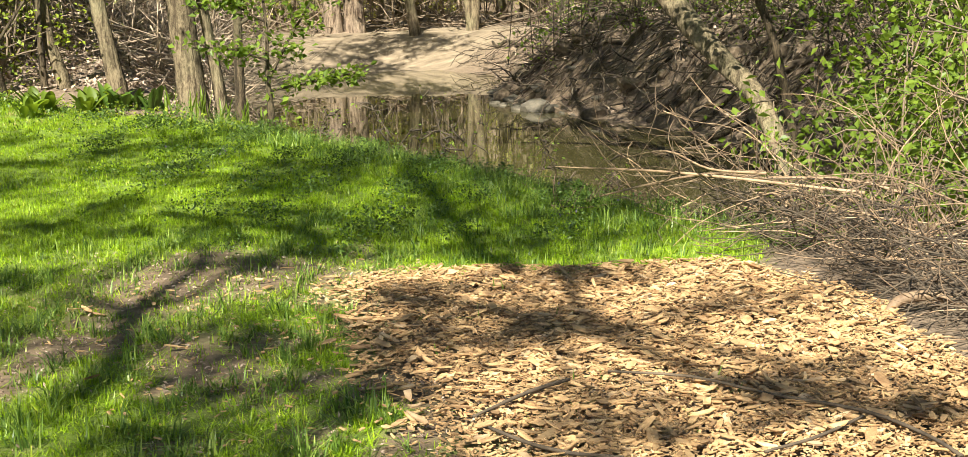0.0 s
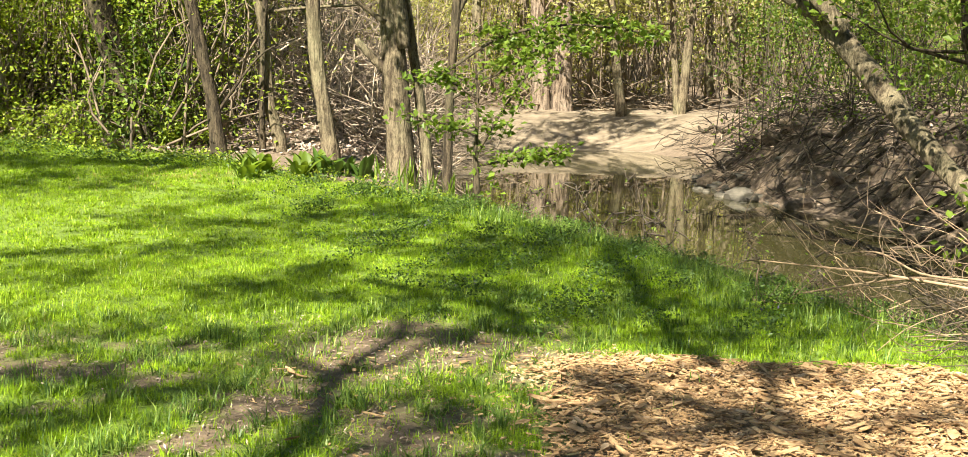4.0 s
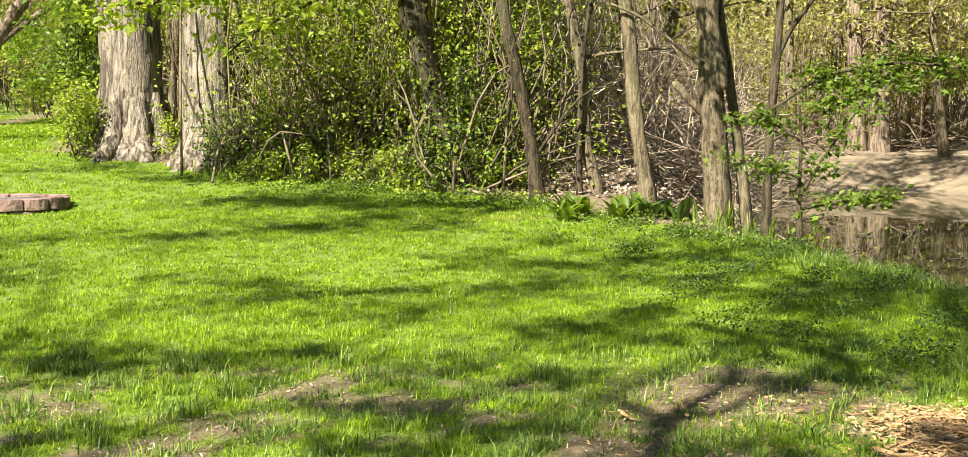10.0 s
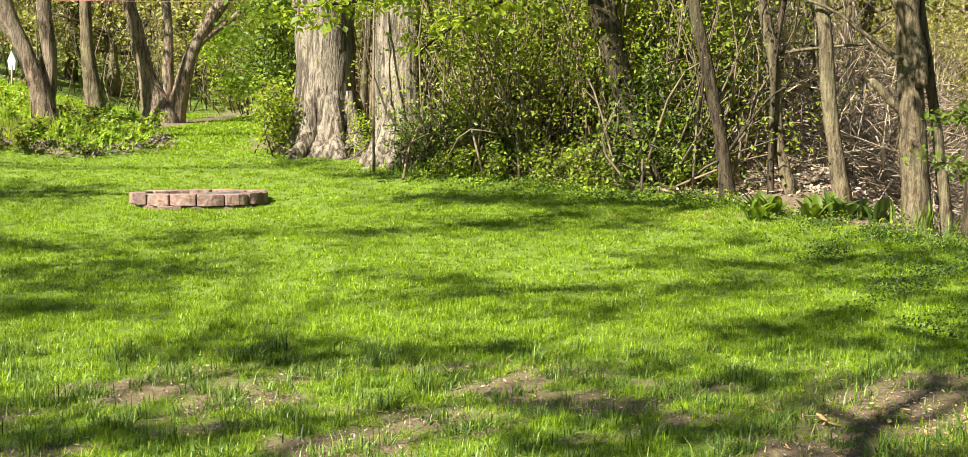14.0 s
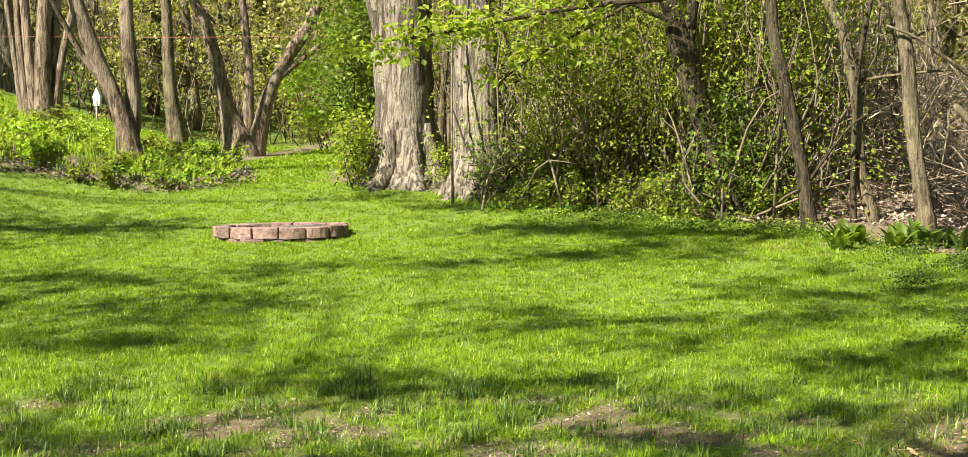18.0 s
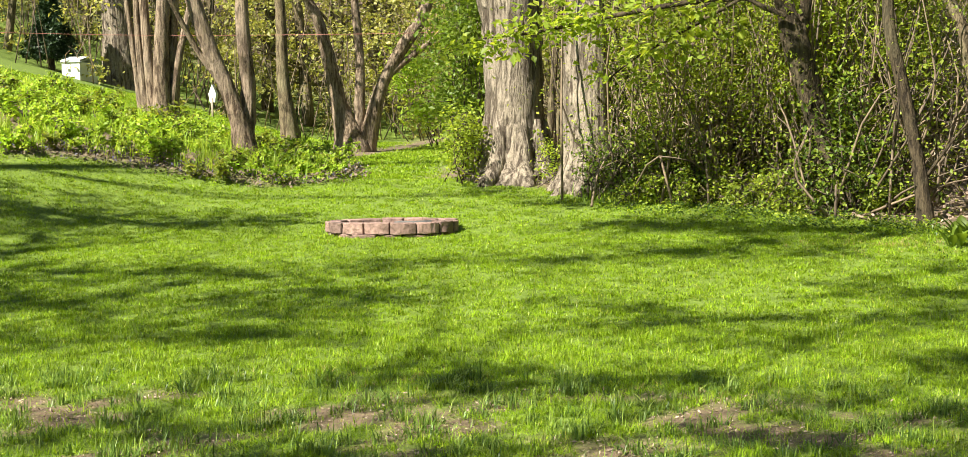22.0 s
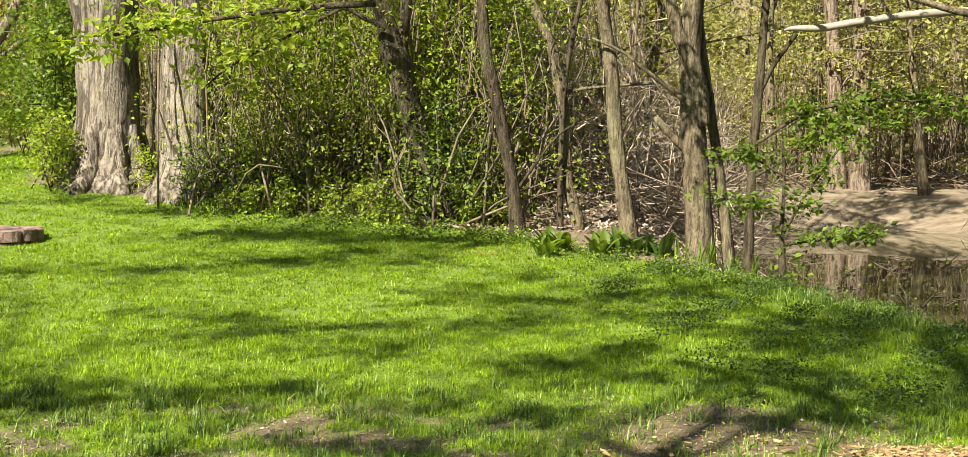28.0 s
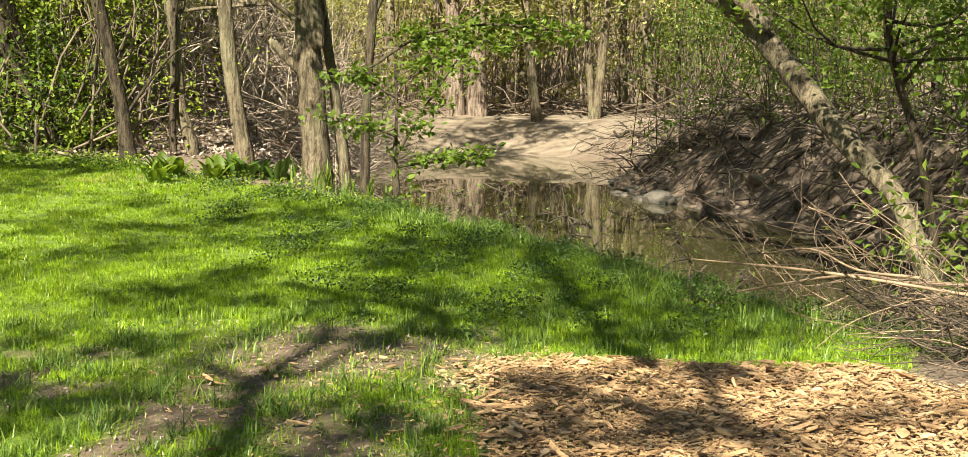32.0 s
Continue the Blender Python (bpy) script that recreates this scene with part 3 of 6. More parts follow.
# ---- trees ----
def tree(name, stems, bark, label, top=0.0, leaf=None, seed=1, sides=14, spread=2.0, count=0, size=0.04, group="", sink=0.25, low=2.3, sprays=()):
    """A tree from stems of x, y, z, r rows; the first is the trunk. top: the height to which it grows on; sprays: (stem, leaves, size, scatter)."""
    rng = np.random.default_rng(seed)
    x, y, z, _ = stems[0][0]
    root = empty_at(name, x, y, min(z, land_at(x, y)))
    tips, boughs = [], []
    for n, stem in enumerate(stems):
        rows = [tuple(r) for r in stem]
        if n == 0 or (rows[0][2] - z) < 0.4:
            a = rows[0]
            g = land_at(a[0], a[1])
            rows = [(a[0] + 0.02, a[1], min(g, a[2]) - sink, a[3] * 1.35)] + ([(a[0], a[1], (g + a[2]) / 2 + 0.05, a[3] * 1.12)] if a[2] > g + 0.1 else [(a[0], a[1], a[2] + 0.05, a[3] * 1.1)]) + rows[1:]
        if top and rows[-1][3] > 0.018:
            a, b = np.array(rows[-2]), np.array(rows[-1])
            way = (b - a)[:3]
            way = way / np.linalg.norm(way)
            q, zz = b[:3].copy(), top * rng.uniform(0.8, 1.05)
            steps = max(3, int((zz - q[2]) / 1.1))
            for k in range(steps):
                way = way * 0.8 + np.array([rng.normal(0, 0.12), rng.normal(0, 0.12), 0.3])
                way /= np.linalg.norm(way)
                q = q + way * max(0.4, (zz - b[2]) / steps)
                rows.append((*q, b[3] * (1 - 0.85 * (k + 1) / steps)))
        sp = spline(rows, max(10, 5 * len(rows)))
        v, f = tube(sp, sides if n == 0 else max(8, sides - 4), 0.07, rng)
        tips.append(sp)
        boughs.append(part_of("trunk" if n == 0 else "limb", v, f, bark, root))
    centres = []
    for sp, bough in zip(tips, boughs) if count else ():
        m = sp[sp[:, 2] > z + (low if top else 0.15)]
        for _ in range(int(len(m) * 0.9)):
            b = m[rng.integers(len(m))]
            way = rng.normal(0, 1, 3)
            way[2] = abs(way[2]) * 0.5 + 0.05
            way /= np.linalg.norm(way)
            ln = spread * rng.uniform(0.4, 1.0)
            e = b[:3] + way * ln
            mid = (b[:3] + e) / 2 + rng.normal(0, 0.08 * ln, 3)
            rr = min(b[3] * 0.5, 0.03)
            part_of("branch", *tube(spline([(*b[:3], rr), (*mid, rr * 0.6), (*e, rr * 0.25)], 6), 5), bark, bough)
            for s in range(7):
                c = b[:3] + way * ln * rng.uniform(0.3, 1.05) + rng.normal(0, 0.13 * spread, 3)
                centres.append(c + rng.normal(0, 0.07 * spread, (60, 3)) * [1, 1, 0.5])
    cloud = []
    if centres:
        c = np.vstack(centres)
        cloud.append(leaves(c[rng.integers(len(c), size=count)], size, rng))
    for k, n, s, scatter in sprays:
        sp = tips[k]
        c = sp[rng.integers(len(sp) // 4, len(sp), size=n // 12), :3] + rng.normal(0, scatter, (n // 12, 3)) * [1, 1, 0.45]
        c = np.repeat(c, 12, 0) + rng.normal(0, s * 1.6, (n // 12 * 12, 3)) * [1, 1, 0.6]
        cloud.append(leaves(c, s, rng, 0.25))
    if cloud:
        part_of("crown", *merge(cloud), leaf or LEAF_BUSH, root, smooth=False)
    return tagged(root, label, "tree", group)


TRUNK_C = [
    [(2.36, 14.27, 0.38, 0.08), (2.3, 14.28, 0.9, 0.067), (2.21, 14.3, 1.4, 0.064), (2.1, 14.31, 1.9, 0.064), (1.99, 14.33, 2.46, 0.058)],
    [(2.34, 14.28, 0.82, 0.018), (2.54, 14.24, 1.12, 0.014), (2.81, 14.19, 1.45, 0.011), (3.15, 14.12, 1.61, 0.007)],
]
TRUNK_C2 = [
    [(2.83, 14.39, 0.5, 0.033), (2.83, 14.39, 1.22, 0.029), (2.86, 14.39, 1.93, 0.029), (2.95, 14.37, 2.5, 0.026)],
]
TRUNK_D = [
    [(3.02, 14.46, 0.53, 0.065), (2.91, 14.48, 0.99, 0.059), (2.87, 14.49, 1.67, 0.059), (2.78, 14.5, 2.12, 0.059), (2.67, 14.53, 2.5, 0.056)],
    [(2.87, 14.49, 1.86, 0.026), (3.21, 14.42, 1.91, 0.016), (3.78, 14.28, 1.96, 0.013)],
]
TRUNK_B = [
    [(3.41, 13.76, 0.36, 0.088), (3.34, 13.77, 0.86, 0.075), (3.26, 13.79, 1.42, 0.075), (3.22, 13.8, 1.98, 0.069), (3.15, 13.82, 2.47, 0.063)],
]
TRUNK_BIG = [
    [(4.13, 13.67, 0.08, 0.145), (4.1, 13.68, 0.62, 0.136), (4.06, 13.69, 1.13, 0.13), (4.03, 13.7, 1.57, 0.12), (4.0, 13.7, 2.0, 0.114), (3.99, 13.71, 2.5, 0.108)],
    [(4.11, 13.57, 1.51, 0.069), (4.06, 13.58, 1.88, 0.082), (3.95, 13.61, 2.22, 0.075), (3.83, 13.65, 2.49, 0.063)],
    [(4.46, 13.77, 0.33, 0.061), (4.38, 13.8, 0.81, 0.055), (4.31, 13.82, 1.32, 0.051), (4.25, 13.84, 1.7, 0.051)],
    [(3.97, 13.71, 1.28, 0.05), (3.81, 13.76, 1.44, 0.042), (3.7, 13.79, 1.56, 0.036), (3.67, 13.8, 1.6, 0.0175)],
    [(3.9, 13.52, 1.76, 0.028), (3.6, 13.61, 1.99, 0.022), (3.3, 13.68, 2.23, 0.016), (3.0, 13.75, 2.37, 0.012)],
]
TRUNK_E = [
    [(4.42, 13.05, -0.04, 0.055), (4.42, 13.05, 0.66, 0.046), (4.44, 13.04, 1.27, 0.043), (4.48, 13.03, 1.88, 0.043), (4.51, 13.02, 2.48, 0.037)],
    [(4.47, 13.04, 1.79, 0.027), (4.6, 12.99, 2.09, 0.024), (4.8, 12.92, 2.39, 0.018)],
    [(4.38, 12.85, 1.33, 0.018), (4.85, 12.69, 1.64, 0.015), (5.45, 12.44, 1.76, 0.012), (6.09, 12.15, 1.7, 0.009)],
    [(4.33, 12.66, 1.04, 0.015), (4.84, 12.48, 1.35, 0.012), (5.22, 12.33, 1.59, 0.009), (5.59, 12.16, 1.54, 0.006)],
]
SAPLING = [
    [(4.04, 11.07, 0.12, 0.034), (4.02, 11.07, 0.62, 0.021), (4.03, 11.07, 1.04, 0.013), (4.01, 11.08, 1.37, 0.01)],
    [(4.03, 11.07, 0.62, 0.013), (4.23, 11.0, 0.99, 0.01), (4.49, 10.9, 1.41, 0.008)],
    [(4.03, 11.07, 0.52, 0.013), (4.29, 10.97, 0.57, 0.01), (4.72, 10.8, 0.65, 0.008)],
    [(4.02, 11.07, 1.09, 0.01), (3.73, 11.17, 1.26, 0.008), (3.51, 11.24, 1.26, 0.005)],
    [(3.99, 10.98, 0.78, 0.01), (3.71, 11.07, 0.88, 0.008), (3.42, 11.17, 0.9, 0.005)],
]
IVY_TREE = [
    [(1.65, 15.04, 0.45, 0.148), (1.51, 15.06, 1.05, 0.128), (1.33, 15.07, 1.64, 0.128), (1.16, 15.09, 2.23, 0.141), (0.98, 15.1, 2.82, 0.081)],
    [(1.19, 15.09, 2.23, 0.087), (1.24, 15.08, 2.55, 0.067), (1.26, 15.08, 2.81, 0.061)],
    [(1.04, 14.9, 2.51, 0.033), (0.81, 14.92, 2.62, 0.027), (0.59, 14.93, 2.71, 0.02), (0.2, 14.94, 2.66, 0.013)],
    [(0.91, 14.51, 2.73, 0.036), (0.07, 14.54, 2.66, 0.029), (-0.82, 14.53, 2.52, 0.023), (-1.52, 14.48, 2.38, 0.016), (-2.13, 14.41, 2.32, 0.01)],
    [(0.58, 14.73, 2.7, 0.02), (0.07, 14.74, 2.42, 0.016), (-0.51, 14.74, 2.11, 0.013), (-0.83, 14.73, 1.86, 0.007)],
]
TRUNK_P = [
    [(2.33, 16.77, 0.31, 0.045), (2.29, 16.77, 1.22, 0.041), (2.24, 16.78, 2.08, 0.041), (2.21, 16.78, 2.8, 0.034)],
]
LEAN = [
    [(7.17, 8.15, 0.04, 0.07), (7.18, 8.59, 0.36, 0.077), (7.16, 9.03, 0.67, 0.085), (7.15, 9.46, 0.96, 0.097), (7.12, 9.9, 1.31, 0.1), (7.01, 10.38, 1.73, 0.098), (6.87, 10.87, 2.14, 0.084)],
    [(6.97, 10.13, 1.7, 0.071), (6.75, 10.28, 2.01, 0.065), (6.49, 10.44, 2.34, 0.06), (6.3, 10.56, 2.7, 0.049)],
    [(7.09, 10.3, 1.69, 0.072), (6.74, 10.52, 1.95, 0.055), (6.33, 10.77, 2.21, 0.05), (5.94, 10.99, 2.39, 0.041), (5.39, 11.27, 2.52, 0.03)],
]
SLIM_R = [
    [(7.45, 8.44, 0.16, 0.039), (7.31, 8.56, 0.75, 0.034), (7.17, 8.68, 1.3, 0.034), (7.09, 8.75, 1.9, 0.032)],
]
DEAD = [
    [(4.46, 12.34, 2.37, 0.009), (4.54, 12.31, 2.39, 0.023), (4.77, 12.22, 2.39, 0.035), (5.11, 12.08, 2.45, 0.035), (5.5, 11.91, 2.5, 0.035), (5.9, 11.71, 2.52, 0.037), (6.23, 11.54, 2.45, 0.04)],
]
OAK1 = [
    [(-2.08, 17.43, 0.72, 0.53), (-2.09, 17.43, 0.92, 0.46), (-2.1, 17.43, 1.15, 0.405), (-2.11, 17.43, 1.57, 0.372), (-2.11, 17.43, 2.35, 0.362), (-2.16, 17.43, 3.11, 0.409)],
]
OAK2 = [
    [(-1.11, 16.51, 0.62, 0.40), (-1.11, 16.51, 0.82, 0.345), (-1.12, 16.51, 1.1, 0.305), (-1.14, 16.51, 1.7, 0.28), (-1.13, 16.51, 2.35, 0.264), (-1.16, 16.51, 3.0, 0.228)],
]
TREE_L = [
    [(-5.96, 18.55, 0.99, 0.173), (-6.04, 18.53, 1.51, 0.129), (-6.19, 18.48, 1.98, 0.112), (-6.41, 18.4, 2.56, 0.112), (-6.62, 18.33, 3.31, 0.104)],
    [(-5.99, 18.65, 1.3, 0.121), (-5.94, 18.66, 1.98, 0.104), (-5.99, 18.65, 2.65, 0.095), (-6.01, 18.64, 3.32, 0.091)],
    [(-6.06, 18.52, 1.68, 0.052), (-6.27, 18.45, 2.06, 0.047), (-6.57, 18.35, 2.52, 0.039)],
]
TREE_LL = [
    [(-9.31, 24.27, 1.72, 0.161), (-9.3, 24.27, 2.83, 0.138), (-9.23, 24.3, 3.94, 0.115)],
    [(-9.52, 24.4, 1.75, 0.093), (-9.59, 24.37, 2.84, 0.087), (-9.66, 24.35, 3.95, 0.081)],
    [(-9.15, 24.33, 1.78, 0.075), (-9.0, 24.38, 2.72, 0.069), (-8.77, 24.47, 3.72, 0.058)],
    [(-9.68, 24.45, 1.78, 0.07), (-9.76, 24.41, 2.85, 0.064), (-9.78, 24.41, 3.96, 0.058)],
    [(-9.81, 24.5, 1.82, 0.058), (-9.91, 24.46, 2.97, 0.053), (-10.0, 24.43, 3.97, 0.047)],
    [(-9.12, 24.45, 1.81, 0.069), (-9.13, 24.44, 2.95, 0.081), (-9.06, 24.47, 3.95, 0.069)],
]
BIGFAR = [
    [(-14.12, 34.19, 2.4, 0.491), (-14.15, 34.18, 3.74, 0.409), (-14.22, 34.16, 4.99, 0.376)],
]
FAR_PALE = [
    [(-8.21, 28.83, 1.4, 0.186), (-8.33, 28.8, 2.39, 0.133), (-8.35, 28.8, 3.69, 0.113), (-8.37, 28.79, 4.33, 0.1)],
]
FORK_F = [
    [(-6.5, 27.21, 1.11, 0.322), (-6.72, 27.16, 1.83, 0.173), (-6.92, 27.11, 2.81, 0.136), (-7.11, 27.06, 3.54, 0.111), (-7.38, 26.99, 4.14, 0.087)],
    [(-6.35, 27.24, 1.27, 0.111), (-6.31, 27.25, 2.68, 0.093), (-6.4, 27.23, 4.14, 0.074)],
    [(-6.21, 27.27, 1.21, 0.186), (-5.86, 27.35, 2.31, 0.124), (-5.36, 27.45, 3.16, 0.136), (-5.06, 27.51, 3.64, 0.111)],
    [(-5.76, 27.37, 2.43, 0.074), (-5.24, 27.47, 2.85, 0.068), (-4.73, 27.56, 3.25, 0.056)],
]
BANK1 = [
    [(12.08, 29.61, 0.59, 0.184), (11.99, 29.65, 2.24, 0.17), (11.9, 29.69, 3.9, 0.156)],
    [(12.51, 29.44, 0.63, 0.212), (12.49, 29.45, 2.25, 0.198), (12.47, 29.45, 3.91, 0.184)],
]
BANK2 = [
    [(13.31, 27.98, 0.28, 0.117), (13.18, 28.04, 1.44, 0.096), (13.07, 28.09, 2.65, 0.082), (12.97, 28.14, 3.85, 0.069)],
]
BANK3 = [
    [(14.72, 27.84, 0.35, 0.098), (14.82, 27.79, 1.88, 0.098), (14.92, 27.73, 3.9, 0.084)],
    [(14.63, 27.89, 0.4, 0.077), (14.51, 27.95, 2.28, 0.07), (14.39, 28.01, 3.9, 0.063)],
]
BANK4 = [
    [(14.79, 21.39, 0.63, 0.127), (14.77, 21.4, 2.18, 0.115), (14.75, 21.41, 3.48, 0.104)],
]
BANK5 = [
    [(13.73, 20.0, 0.73, 0.117), (13.75, 19.99, 1.66, 0.096), (13.73, 20.0, 2.58, 0.085)],
]
BANK6 = [
    [(5.61, 21.24, 0.76, 0.088), (5.52, 21.27, 1.63, 0.078), (5.58, 21.25, 2.5, 0.068), (5.67, 21.23, 3.07, 0.058)],
]
BANK7 = [
    [(11.43, 32.0, 0.62, 0.12), (11.35, 32.03, 2.26, 0.113), (11.28, 32.05, 4.03, 0.098)],
]

CREEK = "creekside trees"
tree("creekside_tree", TRUNK_C, BARK_DARK, "slim grey-brown tree forking low at the lawn edge", 9, seed=11, count=1500, group=CREEK)
tree("creekside_tree", TRUNK_C2, BARK_DARK, "thin dark straight tree beside a paler trunk", 6, seed=12, count=1200, group=CREEK)
tree("creekside_tree", TRUNK_D, BARK_GREY, "slender pale trunk with a dead side branch", 9, seed=13, count=1300, group=CREEK)
tree("creekside_tree", TRUNK_B, BARK_GREY, "slightly wavy pale-barked tree above broad leaves", 10, seed=14, count=1200, low=4.2, group=CREEK)
tree("creekside_tree", TRUNK_BIG, BARK_GREY, "stout grey tree with fused stems at the water", 12, seed=15, count=7000, group=CREEK, sides=20, low=4.6)
tree("creekside_tree", TRUNK_E, BARK_DARK, "slim dark forked tree standing at the water", 10, seed=16, count=6000, low=4.2, group=CREEK, leaf=LEAF_SAP, sprays=[(2, 900, 0.042, 0.14), (3, 500, 0.042, 0.10)])
tree("sapling", SAPLING, BARK_DARK, "small leafy sapling leaning over the creek", 0, seed=17, leaf=LEAF_SAP, sink=0.6, sprays=[(0, 160, 0.036, 0.08), (1, 300, 0.036, 0.07), (2, 330, 0.036, 0.05), (3, 220, 0.036, 0.06), (4, 200, 0.036, 0.06)])
tree("ivy_clad_tree", IVY_TREE, BARK_DARK, "leaning dark forked tree with ivy at its foot", 10, seed=18, count=1200, low=3.0, leaf=LEAF_BUSH, sprays=[(0, 700, 0.03, 0.22), (3, 1000, 0.056, 0.28), (4, 420, 0.056, 0.26)])
tree("thin_tree", TRUNK_P, BARK_GREY, "thin pale tree behind the thicket", 8, seed=19, count=2500, low=1.5)
tree("leaning_tree", LEAN, BARK_GREY, "rough-barked tree leaning out over the creek", 7, seed=20, count=13000, low=3.4, leaf=LEAF_SAP, sides=18)
tree("slim_tree", SLIM_R, BARK_DARK, "slim tree beside the leaning trunk", 7, seed=21, count=5000, low=1.0, leaf=LEAF_SAP)
OLD = "old trees at the lawn edge"
oak_a = tree("great_oak", OAK1, BARK_OAK, "massive old tree with pale ridged bark", 15, seed=22, count=3000, leaf=LEAF_MAPLE, spread=3.0, size=0.06, sides=32, group=OLD, low=7)
oak_b = tree("great_oak", OAK2, BARK_OAK, "old pale ridged tree beside a larger one", 15, seed=23, count=3000, leaf=LEAF_MAPLE, spread=3.0, size=0.06, sides=28, group=OLD, low=7)


def buttress(root, x, y, r, n, seed):
    """Root flares that spread from a trunk's foot into the ground."""
    rng = np.random.default_rng(seed)
    z = land_at(x, y)
    for k in range(n):
        a = 2 * math.pi * (k + rng.uniform(-0.25, 0.25)) / n
        c, s, out = math.cos(a), math.sin(a), r * rng.uniform(1.45, 1.9)
        rows = [(x + c * r * 0.72, y + s * r * 0.72, z + r * 1.7, r * 0.16), (x + c * r * 0.9, y + s * r * 0.9, z + r * 0.75, r * 0.27), (x + c * r * 1.15, y + s * r * 1.15, z + r * 0.2, r * 0.28), (x + c * out, y + s * out, land_at(x + c * out, y + s * out) - r * 0.16, r * 0.2)]
        part_of("root", *tube(spline(rows, 12), 10, 0.06, rng), BARK_OAK, root)


buttress(oak_a, -2.08, 17.43, 0.43, 9, 221)
buttress(oak_b, -1.11, 16.51, 0.32, 8, 222)
tree("hill_tree", TREE_L, BARK_RED, "two-stemmed tree in the planted slope", 9, seed=24, count=3000, low=4.2, leaf=LEAF_MAPLE, spread=2.5, size=0.05)
tree("hill_tree", TREE_LL, BARK_RED, "cluster of slim stems on the slope", 10, seed=25, count=3000, low=4.2, leaf=LEAF_MAPLE, spread=2.5, size=0.06)
tree("far_oak", BIGFAR, BARK_OAK, "large pale trunk on the hilltop", 14, seed=26, count=5000, leaf=LEAF_MAPLE, spread=3, size=0.08, sides=20)
tree("hill_tree", FAR_PALE, BARK_GREY, "pale straight tree beyond the slope", 12, seed=27, count=3000, low=4.0, leaf=LEAF_FAR, spread=2.5, size=0.07)
tree("forked_tree", FORK_F, BARK_RED, "dark tree spreading into several limbs", 9, seed=28, count=4500, low=3.6, leaf=LEAF_MAPLE, spread=2.5, size=0.06)
for n, (spec, label) in enumerate(((BANK1, "pair of reddish trunks on the far bank"), (BANK2, "thin pale tree on the sandy bank"), (BANK3, "twin dark stems on the far bank"), (BANK4, "pale trunk behind the debris bank"), (BANK5, "short pale trunk up the bank"), (BANK6, "crooked trunk in the tangled brush"), (BANK7, "straight trunk at the creek's bend"))):
    tree("far_bank_tree", spec, BARK_RED if n == 0 else BARK_GREY, label, 11, seed=40 + n, count=7000 if n == 5 else 3500, leaf=LEAF_FAR, spread=2.2, size=0.07, group="far bank trees", low=1.6)

dead = empty_at("dead_branch", *DEAD[0][-1][:3])
part_of("bough", *tube(spline(DEAD[0], 24), 10, 0.08, np.random.default_rng(3)), DEADWOOD, dead)
tagged(dead, "bare bleached dead bough hanging over the creek", "branch")


# ---- shrubs and thicket ----
def shrub(x, y, h, r, n, leaf, seed, label, size=0.032, stems=9, bark=None, name="shrub", group="thicket shrubs", joined=False):
    rng = np.random.default_rng(seed)
    z = land_at(x, y)
    root = empty_at(name, x, y, z)
    tubes, cs = [], []
    for _ in range(stems):
        a, lean = rng.uniform(0, 2 * np.pi), rng.uniform(0.15, 1.0)
        hh = h * rng.uniform(0.6, 1.05)
        e = np.array([x + np.cos(a) * r * lean, y + np.sin(a) * r * lean, z + hh])
        b = np.array([x + rng.normal(0, 0.12), y + rng.normal(0, 0.12), z - 0.05])
        m = (b + e) / 2 + rng.normal(0, 0.13 * min(h, 2), 3) * [1, 1, 0.4]
        row = spline([(*b, 0.012 * min(1, h)), (*m, 0.008 * min(1, h)), (*e, 0.003 * min(1, h))], 7)
        tubes.append(tube(row, 5))
        for _ in range(5):
            u = row[rng.integers(2, 7)][:3]
            w = rng.normal(0, 1, 3) * [1, 1, 0.6]
            e2 = u + w / np.linalg.norm(w) * rng.uniform(0.25, 0.6) * min(1.0, h * 0.5)
            tubes.append(tube(spline([(*u, 0.007), (*((u + e2) / 2 + rng.normal(0, 0.04, 3)), 0.005), (*e2, 0.002)], 4), 4))
            for s in (0.4, 0.7, 1.0):
                cs.append(u + (e2 - u) * s)
    if joined:
        part_of("stem_mass", *merge(tubes), bark or TWIG_DARK, root)["kind"] = "stuff"
    else:
        for t in tubes[::6]:
            part_of("stem", *t, bark or TWIG_DARK, root)
        part_of("twig_mass", *merge([t for k, t in enumerate(tubes) if k % 6]), bark or TWIG_DARK, root)["kind"] = "stuff"
    cs = np.array(cs)
    c = cs[rng.integers(len(cs), size=n)] + rng.normal(0, 0.10 * min(1.5, h), (n, 3))
    c[:, 2] = np.maximum(c[:, 2], land(c[:, 0], c[:, 1]) + 0.03)
    part_of("foliage", *leaves(c, size, rng), leaf, root, smooth=False)
    return tagged(root, label, "shrub", group)


